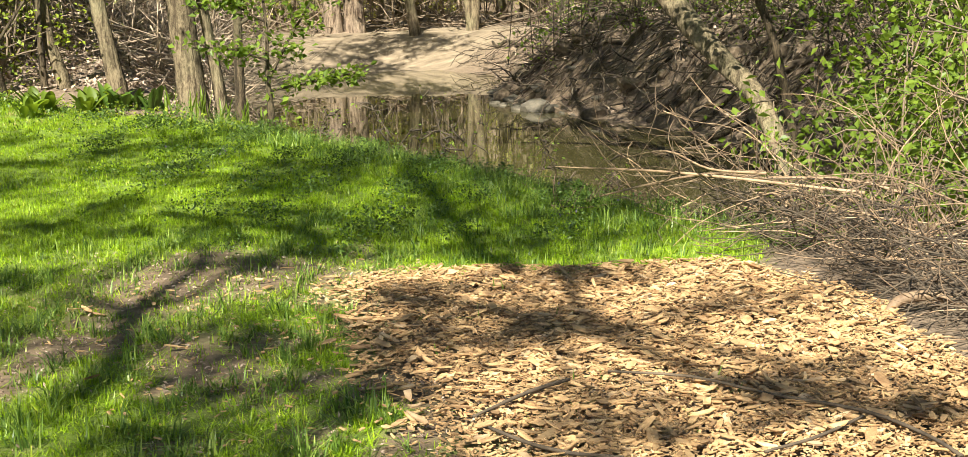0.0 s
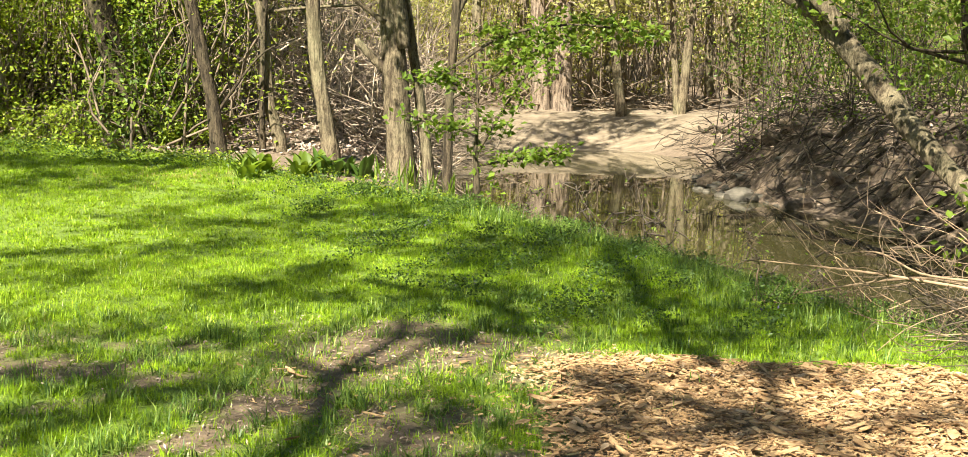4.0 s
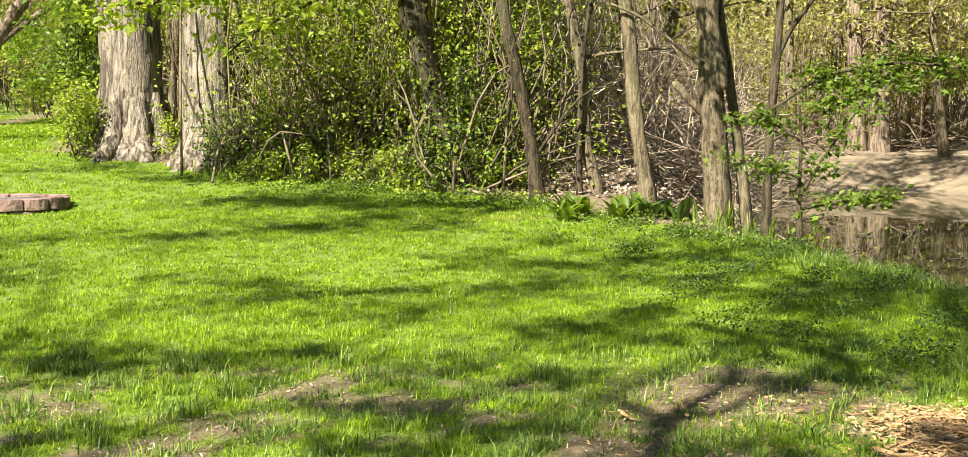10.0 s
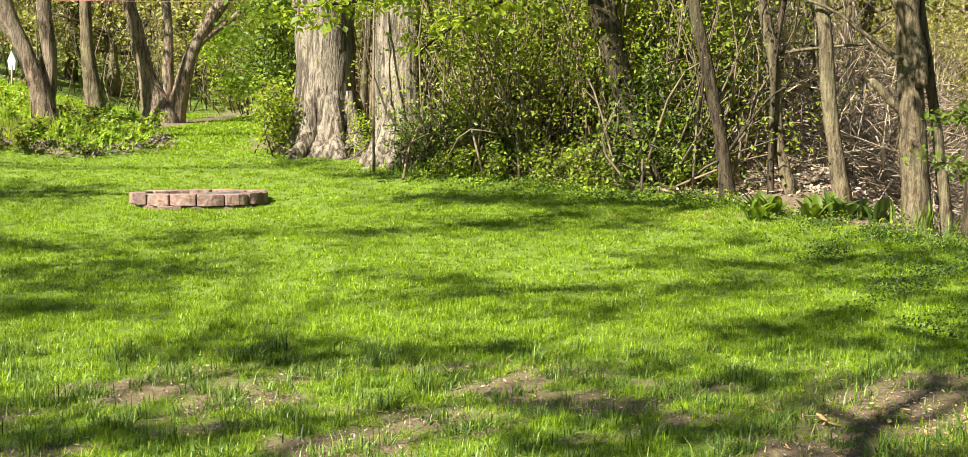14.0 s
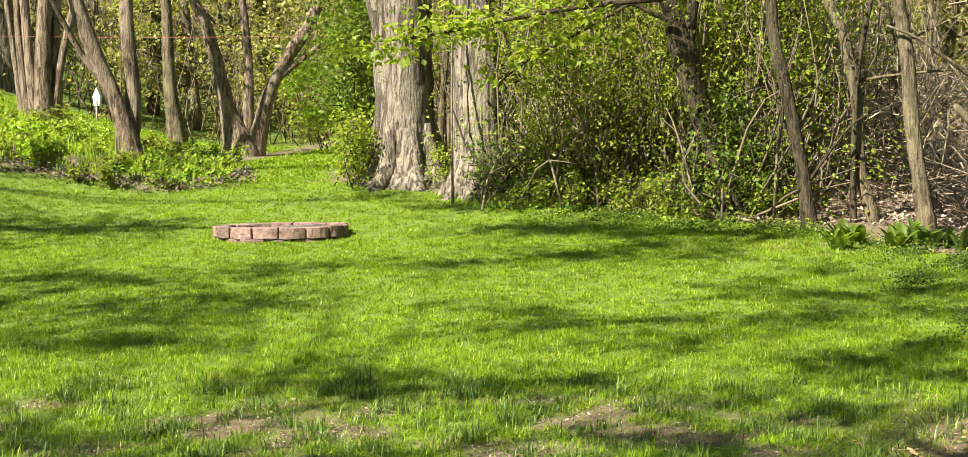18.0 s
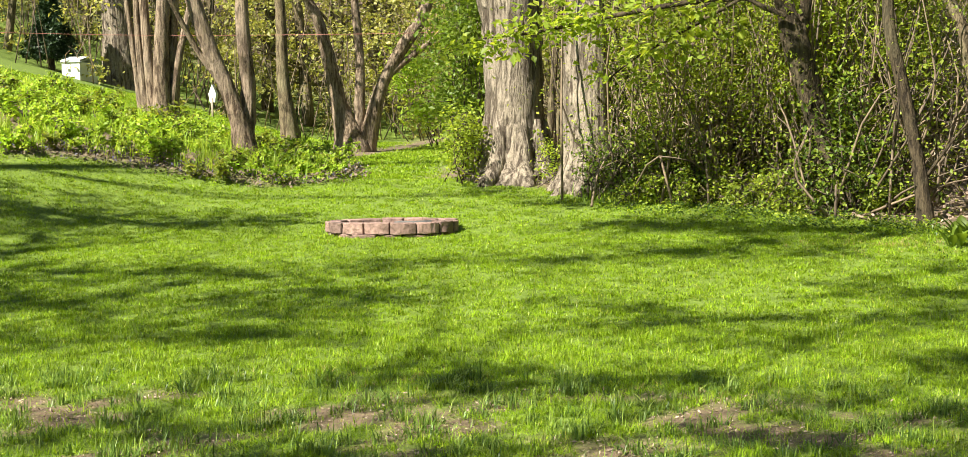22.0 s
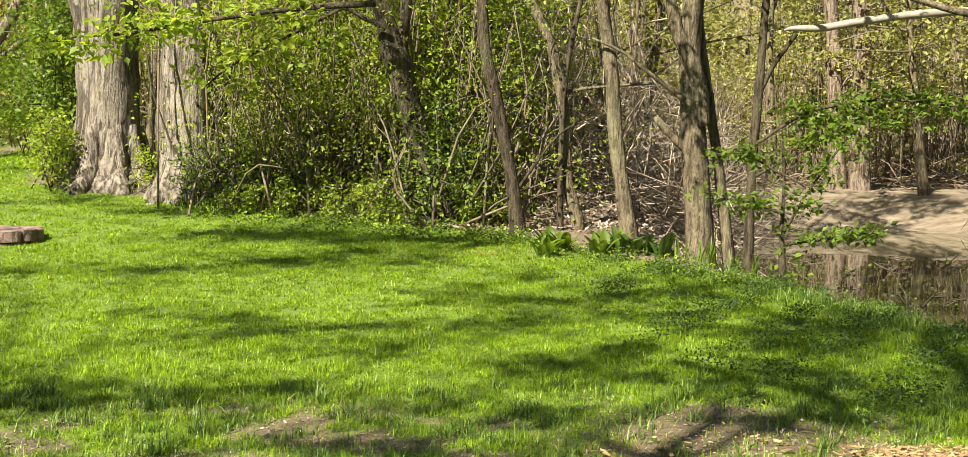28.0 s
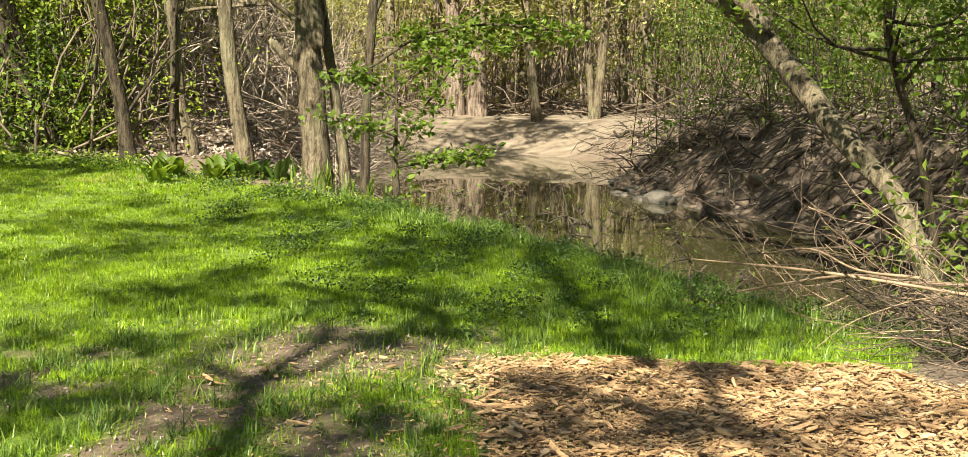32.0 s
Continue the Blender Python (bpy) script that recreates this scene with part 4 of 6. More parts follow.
# the thicket along the lawn's far edge
rg = np.random.default_rng(5)
for n in range(30):
    u = n / 29
    x = -0.15 + 2.9 * u + rg.normal(0, 0.22)
    y = 16.3 - 1.3 * u + rg.uniform(-0.2, 2.2)
    if u > 0.72 and y < 16.5:
        y += 2.0
    shrub(x, y, rg.uniform(1.8, 3.6), rg.uniform(0.7, 1.2), int(rg.uniform(3000, 4200)), LEAF_BUSH if n % 3 else LEAF_MAPLE, 100 + n, "leafy spring shrub in the thicket", 0.028, 7, bark=CANE)
for n in range(26):
    u = n / 25
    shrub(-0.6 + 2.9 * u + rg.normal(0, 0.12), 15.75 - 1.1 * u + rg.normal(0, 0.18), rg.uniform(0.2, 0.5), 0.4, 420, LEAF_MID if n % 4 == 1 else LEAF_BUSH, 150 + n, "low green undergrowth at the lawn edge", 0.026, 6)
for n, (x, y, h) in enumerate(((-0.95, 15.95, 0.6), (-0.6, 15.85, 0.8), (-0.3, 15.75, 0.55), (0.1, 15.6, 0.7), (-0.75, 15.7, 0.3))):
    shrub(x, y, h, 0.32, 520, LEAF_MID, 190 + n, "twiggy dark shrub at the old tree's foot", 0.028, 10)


def edge_weeds(name, n, leaf, size, high, label, seed):
    """Ragged ground cover along the lawn's far edge."""
    rng = np.random.default_rng(seed)
    x = rng.uniform(-0.9, 3.9, n)
    y = np.interp(x, [p[0] for p in EDGE_Y], [p[1] for p in EDGE_Y]) + rng.normal(-0.05, 0.3, n)
    k = (rng.uniform(0, 1, n) < smooth((wobble(x, y, 3.7) + 0.5 * wobble(y, x, 8.3) + 0.35) / 0.5)) & (channel_distance(x, y) > 0.1)
    x, y = x[k], y[k]
    c = np.stack([x, y, land(x, y) + high * rng.uniform(0.15, 1.0, len(x)) ** 1.5], 1)
    tagged(part_of(name, *leaves(c, size, rng, 0.0), leaf, smooth=False), label, "weeds", kind="stuff")


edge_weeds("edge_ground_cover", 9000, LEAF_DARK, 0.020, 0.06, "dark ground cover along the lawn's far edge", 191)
edge_weeds("edge_green_weeds", 3500, LEAF_BUSH, 0.022, 0.09, "fresh green weeds along the lawn's far edge", 192)
shrub(-2.75, 17.2, 0.9, 0.5, 1500, LEAF_BUSH, 181, "low shrub against the old tree's foot", 0.035)
shrub(-2.9, 18.6, 3.0, 0.7, 4500, LEAF_SAP, 182, "dense dark green shrub beside the old tree", 0.045)
shrub(-3.4, 24.0, 3.2, 1.0, 5000, LEAF_SAP, 183, "dense dark green shrub at the end of the lawn", 0.055)
shrub(-5.2, 30.5, 2.2, 1.2, 3500, LEAF_BED, 184, "light green shrub behind the far lawn", 0.06)
shrub(-0.72, 16.05, 0.75, 0.35, 700, LEAF_MID, 186, "twiggy dark shrub at the old tree's foot", 0.028, 14)
shrub(-1.5, 16.75, 0.6, 0.35, 500, LEAF_BUSH, 187, "low shrub between the two old trees", 0.03, 10)
shrub(1.55, 15.0, 1.3, 0.45, 1800, LEAF_MID, 185, "ivy round the foot of the leaning tree", 0.035, 10)


# ---- woods behind ----
def woods(name, n_trees, n_leaves, region, h, label, leaf, seed, size, trunk_r, bark, thin=4.2):
    """Far woods as one mass: thin trunks with side twigs, and leaves about them."""
    rng = np.random.default_rng(seed)
    tubes, cs = [], []
    got = 0
    while got < n_trees:
        x, y = region(rng)
        if shore_at(x, y) < 1.5:
            continue
        got += 1
        z, hh = land_at(x, y), h * rng.uniform(0.5, 1.1)
        r = trunk_r * rng.uniform(0.35, 1.3)
        lean = rng.normal(0, 0.08, 2) * hh
        pts = [(x, y, z - 0.2, r * 1.2), (x + lean[0] * 0.3, y + lean[1] * 0.3, z + hh * 0.35, r * 0.85), (x + lean[0] * 0.6 + rng.normal(0, 0.15), y + lean[1] * 0.6, z + hh * 0.7, r * 0.55), (x + lean[0], y + lean[1], z + hh, r * 0.15)]
        row = spline(pts, 12)
        tubes.append(tube(row, 8, 0.06, rng))
        for _ in range(9):
            b = row[rng.integers(2, 12)]
            w = rng.normal(0, 1, 3)
            w[2] = abs(w[2]) * 0.6
            w /= np.linalg.norm(w)
            e = b[:3] + w * rng.uniform(0.8, 2.2)
            tubes.append(tube(spline([(*b[:3], b[3] * 0.4), (*((b[:3] + e) / 2 + rng.normal(0, 0.12, 3)), b[3] * 0.28), (*e, 0.006)], 6), 5))
            cs += [b[:3] + (e - b[:3]) * s for s in (0.35, 0.6, 0.8, 1.0)]
    part = part_of(name, *merge(tubes), bark)
    tagged(part, label, "woods", kind="stuff")
    cs = np.array(cs)
    c = cs[rng.integers(len(cs), size=n_leaves)] + rng.normal(0, 0.3, (n_leaves, 3))
    tall = c[:, 2] - land(c[:, 0], c[:, 1])
    c = c[rng.uniform(0, 1, n_leaves) < np.interp(tall, [0, thin, thin * 1.5, 30], [1, 1, 0.14, 0.1])]
    ob = part_of(name + "_foliage", *leaves(c, size, rng), leaf, smooth=False)
    tagged(ob, "yellow-green spring leaves of the woods", "foliage", kind="stuff")


def sector(a0, a1, r0, r1):
    def pick(rng):
        a, r = radians(rng.uniform(a0, a1)), math.sqrt(rng.uniform(r0 * r0, r1 * r1))
        return r * math.sin(a), r * math.cos(a)
    return pick


woods("thicket_woods", 75, 60000, sector(-6, 17, 18, 32), 6.0, "slim trees behind the thicket", LEAF_FAR, 61, 0.036, 0.06, BARK_GREY)
woods("far_woods", 100, 95000, sector(-6, 36, 34, 62), 11.0, "distant spring woods beyond the creek", LEAF_FAR, 62, 0.085, 0.11, BARK_GREY, 9)
woods("hill_woods", 95, 42000, sector(-34, -5, 38, 70), 12.0, "distant woods behind the hill", LEAF_FAR, 63, 0.10, 0.14, BARK_GREY, 9)
# The next two stand out of view, added to cut sky fill and deepen shadows.
woods("woods_behind", 55, 46000, sector(75, 195, 12, 26), 12.0, "unseen leafy woods added to block light from the sky", LEAF_SAP, 65, 0.2, 0.14, BARK_DARK, 14)
woods("woods_left", 16, 14000, sector(-108, -72, 16, 26), 11.0, "unseen woods on the left, added to block light from the sky", LEAF_SAP, 66, 0.2, 0.14, BARK_DARK, 14)
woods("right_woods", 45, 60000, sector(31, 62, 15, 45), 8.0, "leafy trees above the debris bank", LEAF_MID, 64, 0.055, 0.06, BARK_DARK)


def understory(name, clumps, per, region, low, high, size, leaf, label, seed, twig=2, bark=None, r=0.016):
    """Loose sprays of leaves on thin leaning stems that fill the woods from the ground up."""
    rng = np.random.default_rng(seed)
    tubes, cs = [], []
    while clumps:
        x, y = region(rng)
        if shore_at(x, y) < 0.6:
            continue
        clumps -= 1
        z = land_at(x, y)
        hh = rng.uniform(low, high)
        e = np.array([x + rng.normal(0, 0.35), y + rng.normal(0, 0.35), z + hh])
        for _ in range(twig):
            b = np.array([x + rng.normal(0, 0.3), y + rng.normal(0, 0.3), z - 0.05])
            t = e + rng.normal(0, 0.3, 3)
            tubes.append(tube(spline([(*b, r), (*((b + t) / 2 + rng.normal(0, 0.2, 3)), r * 0.7), (*t, r * 0.25)], 6), 5))
        k = rng.integers(3, 7)
        for c in e + rng.normal(0, 0.42, (k, 3)):
            cs.append(c + rng.normal(0, 0.20, (per // k, 3)) * [1, 1, 0.55])
    c = np.vstack(cs)
    c[:, 2] = np.maximum(c[:, 2], land(c[:, 0], c[:, 1]) + 0.05)
    tagged(part_of(name + "_stems", *merge(tubes), bark or CANE), "thin stems of the undergrowth", "undergrowth", kind="stuff")
    tagged(part_of(name, *leaves(c, size, rng), leaf, smooth=False), label, "undergrowth", kind="stuff")


understory("thicket_undergrowth", 240, 110, sector(-4, 13, 17.5, 27), 0.4, 3.6, 0.025, LEAF_BUSH, "leafy undergrowth behind the lawn edge", 301)
understory("far_undergrowth", 650, 120, sector(8, 40, 33, 52), 0.4, 4.5, 0.06, LEAF_FAR, "pale green undergrowth beyond the creek", 302)
understory("left_bank_undergrowth", 420, 110, sector(2, 17, 26, 40), 0.6, 4.5, 0.055, LEAF_FAR, "pale green undergrowth beyond the tangle", 303)
understory("hill_undergrowth", 520, 130, sector(-33, -4, 34, 54), 0.3, 4.8, 0.075, LEAF_FAR, "pale green undergrowth behind the hill", 304)
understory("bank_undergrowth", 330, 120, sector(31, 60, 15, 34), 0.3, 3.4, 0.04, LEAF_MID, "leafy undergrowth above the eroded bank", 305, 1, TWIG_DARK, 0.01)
understory("edge_undergrowth", 90, 120, sector(3.5, 9.5, 15.0, 18), 0.3, 2.8, 0.03, LEAF_BUSH, "thin leafy stems at the edge of the wood", 307)
understory("creek_bank_green", 300, 110, sector(30, 50, 12.5, 22), 0.5, 2.8, 0.032, LEAF_SAP, "green leafy growth on the eroded bank", 308, 1, TWIG_DARK, 0.008)
understory("lean_undergrowth", 60, 130, sector(39, 52, 9.5, 13), 0.2, 2.2, 0.035, LEAF_SAP, "fresh leafy sprays on the creek bank", 306, 1, TWIG_DARK, 0.008)

for n, (x, y, h) in enumerate(((6.5, 6.3, 1.7), (5.9, 4.9, 1.5), (7.0, 7.4, 1.9), (6.3, 5.5, 1.9), (6.9, 6.6, 2.3), (7.7, 7.2, 2.2))):
    shrub(x, y, h, 0.6, 900, LEAF_SAP, 210 + n, "young leafy shrub behind the brush pile", 0.042, 6, CANE, group="creekside shrubs")
for n, (x, y, h) in enumerate(((4.62, 9.35, 0.55), (4.78, 8.9, 0.5), (4.5, 9.9, 0.45), (5.0, 8.2, 0.4), (4.3, 10.4, 0.4), (5.1, 7.5, 0.35))):
    shrub(x, y, h, 0.10, 60, LEAF_SAP, 230 + n, "tall thin weed on the creek bank", 0.016, 3, TWIG_DARK, "bank_weed", "tall bank weeds")

understory("thicket_front_growth", 90, 80, sector(-2, 7.5, 15.7, 16.9), 0.2, 1.7, 0.028, LEAF_BUSH, "low leafy growth along the lawn's far edge", 309)
understory("thicket_tall_growth", 230, 150, sector(-2.2, 8, 15.9, 19.0), 1.2, 4.6, 0.024, LEAF_BUSH, "tall leafy growth in the thicket", 310)


# ---- tangled dead brush ----
def tangle(name, n, place, length, rad, label, seed, material=None, arch=0.35, flat=0.5):
    """Dead sticks lying and leaning in a heap, as one mass."""
    rng = np.random.default_rng(seed)
    out = []
    for _ in range(n):
        x, y = place(rng)
        z = land_at(x, y) + abs(rng.normal(0, arch))
        a, up = rng.uniform(0, 2 * np.pi), rng.normal(0.1, flat)
        ln = length * rng.uniform(0.4, 1.3)
        w = np.array([np.cos(a) * np.cos(up), np.sin(a) * np.cos(up), np.sin(up)]) * ln
        b = np.array([x, y, z])
        e = b + w
        e[2] = max(e[2], land_at(e[0], e[1]) + 0.01)
        m = (b + e) / 2 + rng.normal(0, 0.10 * ln, 3)
        m[2] = max(m[2], land_at(m[0], m[1]) + 0.02)
        r = rad * rng.uniform(0.4, 1.5)
        out.append(tube(spline([(*b, r), (*m, r * 0.8), (*e, r * 0.35)], 4), 4))
    return tagged(part_of(name, *merge(out), material or STICK), label, "brush", kind="stuff")


tangle("thicket_brush", 1100, sector(-2, 7, 16.3, 18.6), 0.9, 0.006, "pale dead brush low in the thicket", 87, STICK, 0.4, 0.6)


def bank_place(x0, x1, y0, y1, d0, d1):
    def pick(rng):
        while True:
            x, y = rng.uniform(x0, x1), rng.uniform(y0, y1)
            if d0 < shore_at(x, y) < d1:
                return x, y
    return pick


tangle("brush_tangle", 6500, sector(1, 18, 16.6, 30), 1.5, 0.009, "pale tangle of dead vines and brush", 71, arch=0.75, flat=0.75)
tangle("bank_debris", 1500, bank_place(8.2, 15.5, 6, 25.5, 0.05, 3.0), 0.55, 0.009, "dead roots and branches down the eroded bank", 72, TWIG_DARK, 0.16, 0.32)
tangle("bank_debris_pale", 620, bank_place(8.2, 14, 6, 23, 0.05, 3.0), 0.4, 0.008, "pale dead sticks on the eroded bank", 73, STICK, 0.16, 0.3)
tangle("far_bank_brush", 300, bank_place(7, 18, 23, 36, 2.6, 6), 1.6, 0.016, "dead brush along the sandy bank's top", 74, CANE, 0.12, 0.35)
tangle("thicket_twigs", 1200, sector(-1.5, 10, 16.0, 20), 1.1, 0.0045, "fine bare twigs in the thicket", 75, STICK, 0.9, 1.3)


def litter(name, n, region, size, label, seed):
    """Fallen leaves lying flat."""
    rng = np.random.default_rng(seed)
    p = np.array([region(rng) for _ in range(n)])
    p = p[channel_distance(p[:, 0], p[:, 1]) > 0.1]
    p = p[lawn_cover(p[:, 0], p[:, 1]) < 0.3]
    c = np.stack([p[:, 0], p[:, 1], land(p[:, 0], p[:, 1]) + rng.uniform(0.01, 0.05, len(p))], 1)
    tagged(part_of(name, *leaves(c, size, rng, 0.0), LITTER, smooth=False), label, "leaf litter", kind="stuff")


litter("thicket_litter", 20000, sector(-3, 18, 14.5, 26), 0.036, "dry fallen leaves under the thicket", 76)
litter("bank_litter", 2000, sector(29, 52, 10, 26), 0.04, "dry fallen leaves on the eroded bank", 77)


def thin_poles(name, n, region, low, high, r, label, seed):
    """Slim upright stems of young trees and old canes in the thicket."""
    rng = np.random.default_rng(seed)
    out = []
    for _ in range(n):
        x, y = region(rng)
        if shore_at(x, y) < 0.6:
            continue
        z, h, lean = land_at(x, y), rng.uniform(low, high), rng.normal(0, 0.14, 2)
        rr, bow = r * rng.uniform(0.4, 1.6), rng.normal(0, 0.12, 2)
        out.append(tube(spline([(x, y, z - 0.05, rr), (x + lean[0] * h * 0.5 + bow[0], y + lean[1] * h * 0.5 + bow[1], z + h * 0.5, rr * 0.7), (x + lean[0] * h, y + lean[1] * h, z + h, rr * 0.3)], 8), 5))
    tagged(part_of(name, *merge(out), CANE), label, "brush", kind="stuff")


thin_poles("thicket_canes", 36, sector(-2, 16, 16.2, 24), 1.2, 4.8, 0.013, "bare brown canes and young stems in the thicket", 81)
thin_poles("left_bank_saplings", 22, sector(12, 18, 19.5, 25), 3.5, 8.0, 0.035, "slim bare saplings on the creek's near bank", 86)
thin_poles("far_saplings", 80, sector(12, 36, 33, 48), 2.0, 6.0, 0.03, "slim bare saplings beyond the creek", 82)


def soil_bits(n):
    """Bits of bark, straw and leaf on the worn soil."""
    rng = np.random.default_rng(83)
    x, y = rng.uniform(-4, 3.2, n), rng.uniform(3.3, 7.2, n)
    k = (rng.uniform(0, 1, n) < bare_cover(x, y)) & in_view(x, y)
    c = np.stack([x[k], y[k], land(x[k], y[k]) + 0.006], 1)
    tagged(part_of("soil_litter", *leaves(c, 0.008, rng, 0.0, long=2.6), LITTER, smooth=False), "bits of bark and dry leaf on worn soil", "litter", kind="stuff")


soil_bits(17000)


# ---- roots and logs on the eroded bank ----
def bank_logs(n):
    rng = np.random.default_rng(79)
    pick = bank_place(8.0, 14.5, 8, 25, 0.1, 2.2)
    for k in range(n):
        x, y = pick(rng)
        a, ln, r = rng.uniform(0, 6.28), rng.uniform(0.6, 1.7), rng.uniform(0.012, 0.042)
        rows = []
        for u in np.linspace(-0.5, 0.5, 5):
            px, py = x + math.cos(a) * ln * u + rng.normal(0, 0.06), y + math.sin(a) * ln * u + rng.normal(0, 0.06)
            rows.append((px, py, max(land_at(px, py), WATER_Z) + r * 0.6 + abs(rng.normal(0, 0.04)), r * (1.1 - 0.7 * abs(u + 0.2))))
        root = empty_at("fallen_limb", x, y, land_at(x, y))
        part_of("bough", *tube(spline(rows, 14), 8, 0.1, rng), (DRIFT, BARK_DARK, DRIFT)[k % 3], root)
        tagged(root, "dead limb or root on the eroded bank", "log", "bank limbs")


bank_logs(64)


def bank_roots(n, seed):
    """Bare roots that hang and run down the undercut bank to the water."""
    rng = np.random.default_rng(seed)
    out = []
    while len(out) < n:
        y = rng.uniform(8.5, 22.5)
        x = rng.uniform(8.2, 13.2)
        if not 0.7 < shore_at(x, y) < 1.7:
            continue
        d0 = shore_at(x, y)
        gx, gy = (shore_at(x + 0.1, y) - d0) / 0.1, (shore_at(x, y + 0.1) - d0) / 0.1
        g = math.hypot(gx, gy) + 1e-6
        gx, gy, slip = gx / g, gy / g, rng.normal(0, 0.9)
        r, reach = rng.uniform(0.004, 0.018), d0 * rng.uniform(0.5, 1.0)
        rows = []
        for u in np.linspace(0, 1, 5):
            px, py = x - gx * reach * u - gy * slip * u + rng.normal(0, 0.05), y - gy * reach * u + gx * slip * u + rng.normal(0, 0.05)
            rows.append((px, py, max(land_at(px, py), WATER_Z - 0.05) + r + abs(rng.normal(0.05, 0.07)), r * (1 - 0.6 * u)))
        out.append(tube(spline(rows, 10), 6, 0.08, rng))
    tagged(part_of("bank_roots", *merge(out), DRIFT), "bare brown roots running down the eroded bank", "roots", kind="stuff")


bank_roots(110, 78)


# ---- brush pile by the chips ----
def wander(b, way, ln, r, rng, bend=0.28, steps=6):
    """A crooked twig: rows of x, y, z, r that stray from a heading and stay above ground and water."""
    p, w, rows = np.array(b, float), np.array(way, float), []
    for k in range(steps):
        rows.append((*p, r * (1 - 0.75 * k / (steps - 1))))
        w = w + rng.normal(0, bend, 3) + [0, 0, -0.05]
        w /= np.linalg.norm(w)
        p = p + w * ln / (steps - 1)
        low = max(land_at(p[0], p[1]) + 0.03, WATER_Z + 0.04)
        if p[2] < low:
            p[2], w[2] = low, abs(w[2]) * 0.5
    return rows


def brush_pile():
    rng = np.random.default_rng(81)
    root = empty_at("brush_pile", 4.9, 4.9, land_at(4.9, 4.9))
    fine = []
    for n in range(190):
        x, y = rng.normal(4.95, 0.5), rng.normal(4.6, 1.05)
        x = max(x, np.interp(y, [2, 3.16, 4.04, 4.88, 5.6], [3.75, 4.0, 4.3, 4.55, 4.8]))
        top = 0.5 * math.exp(-((x - 5.5) / 0.7) ** 2) + 0.06
        z = max(land_at(x, y), -0.3) + rng.uniform(0.0, top)
        a, up = radians(rng.normal(125, 65)), rng.normal(0.1, 0.35)
        way = np.array([np.cos(a) * np.cos(up), np.sin(a) * np.cos(up), np.sin(up)])
        r = rng.uniform(0.0025, 0.006)
        rows = wander((x + 0.2, y - 0.2, z), way, rng.uniform(0.5, 1.2), r, rng, 0.22)
        part_of("branch", *tube(spline(rows, 12), 6), STICK_PILE, root)
        for _ in range(5):
            k = rng.integers(1, 5)
            side = np.array(rows[k + 1][:3]) - np.array(rows[k][:3])
            side = side / (np.linalg.norm(side) + 1e-9) + rng.normal(0, 0.6, 3)
            fine.append(tube(spline(wander(rows[k][:3], side / np.linalg.norm(side), rng.uniform(0.15, 0.5), r * 0.5, rng, 0.35, 5), 8), 5))
    for stem in PILE_BOUGHS:
        part_of("branch", *tube(spline([(a, b, c + rng.normal(0, 0.02), q * 0.65) for a, b, c, q in stem], 16), 8, 0.05, rng), STICK_PILE, root, "long pale green-brown bough")
        for a, b, c, q in stem[1:]:
            for _ in range(5):
                way = rng.normal(0, 1, 3) * [1, 1, 0.6] + [-0.3, 0.8, 0.2]
                fine.append(tube(spline(wander((a, b, c), way / np.linalg.norm(way), rng.uniform(0.3, 0.7), q * 0.3, rng, 0.35, 6), 9), 5))
    part_of("twig_mass", *merge(fine), STICK_PILE, root)["kind"] = "stuff"
    part_of("root_end", *tube(spline([(a, b, c, q * 0.75) for a, b, c, q in PILE_ROOT], 14), 10, 0.06, rng), STICK_PILE, root, "thick curved barkless root end")
    tagged(root, "heap of cut bare branches and twigs by the creek", "brush pile")


PILE_BOUGHS = [
    [(5.09, 4.78, 0.26, 0.014), (4.84, 5.02, 0.35, 0.012), (4.72, 5.52, 0.36, 0.013), (4.69, 6.05, 0.28, 0.012), (4.48, 6.92, 0.07, 0.007)],
    [(4.47, 5.21, 0.42, 0.011), (4.38, 5.54, 0.45, 0.009), (4.44, 5.99, 0.44, 0.008), (4.58, 6.62, 0.35, 0.005)],
    [(4.82, 4.91, 0.3, 0.012), (4.38, 5.79, 0.36, 0.011), (4.15, 6.65, 0.31, 0.005)],
]
PILE_ROOT = [(4.02, 3.94, 0.01, 0.025), (4.09, 3.95, 0.07, 0.027), (4.17, 3.93, 0.09, 0.03), (4.28, 3.89, 0.08, 0.028), (4.38, 3.78, 0.02, 0.025)]
brush_pile()


def beside_chips(rng):
    y = rng.uniform(2.9, 6.4)
    return np.interp(y, [2.9, 4.0, 4.8, 5.3, 6.4], [3.85, 4.2, 4.4, 4.55, 5.0]) + abs(rng.normal(0, 0.6)), y


# Loose twigs in a dark colour that stands in for shade under the pile.
tangle("brush_pile_twigs", 1100, beside_chips, 0.4, 0.0032, "loose twigs round the brush pile, dark for its shaded gaps", 86, TWIG_DARK, 0.12, 0.35)


# ---- wood chips ----
FACE = np.array([(0, 1, 2, 3), (0, 3, 4, 5)] + [(k, k + 6, (k + 1) % 6 + 6, (k + 1) % 6) for k in range(6)])
OUTLINE = np.array([(-1, -0.5, 0), (-0.55, -1, 0), (0.75, -0.8, 0), (1, 0.25, 0), (0.45, 1, 0), (-0.8, 0.75, 0)])


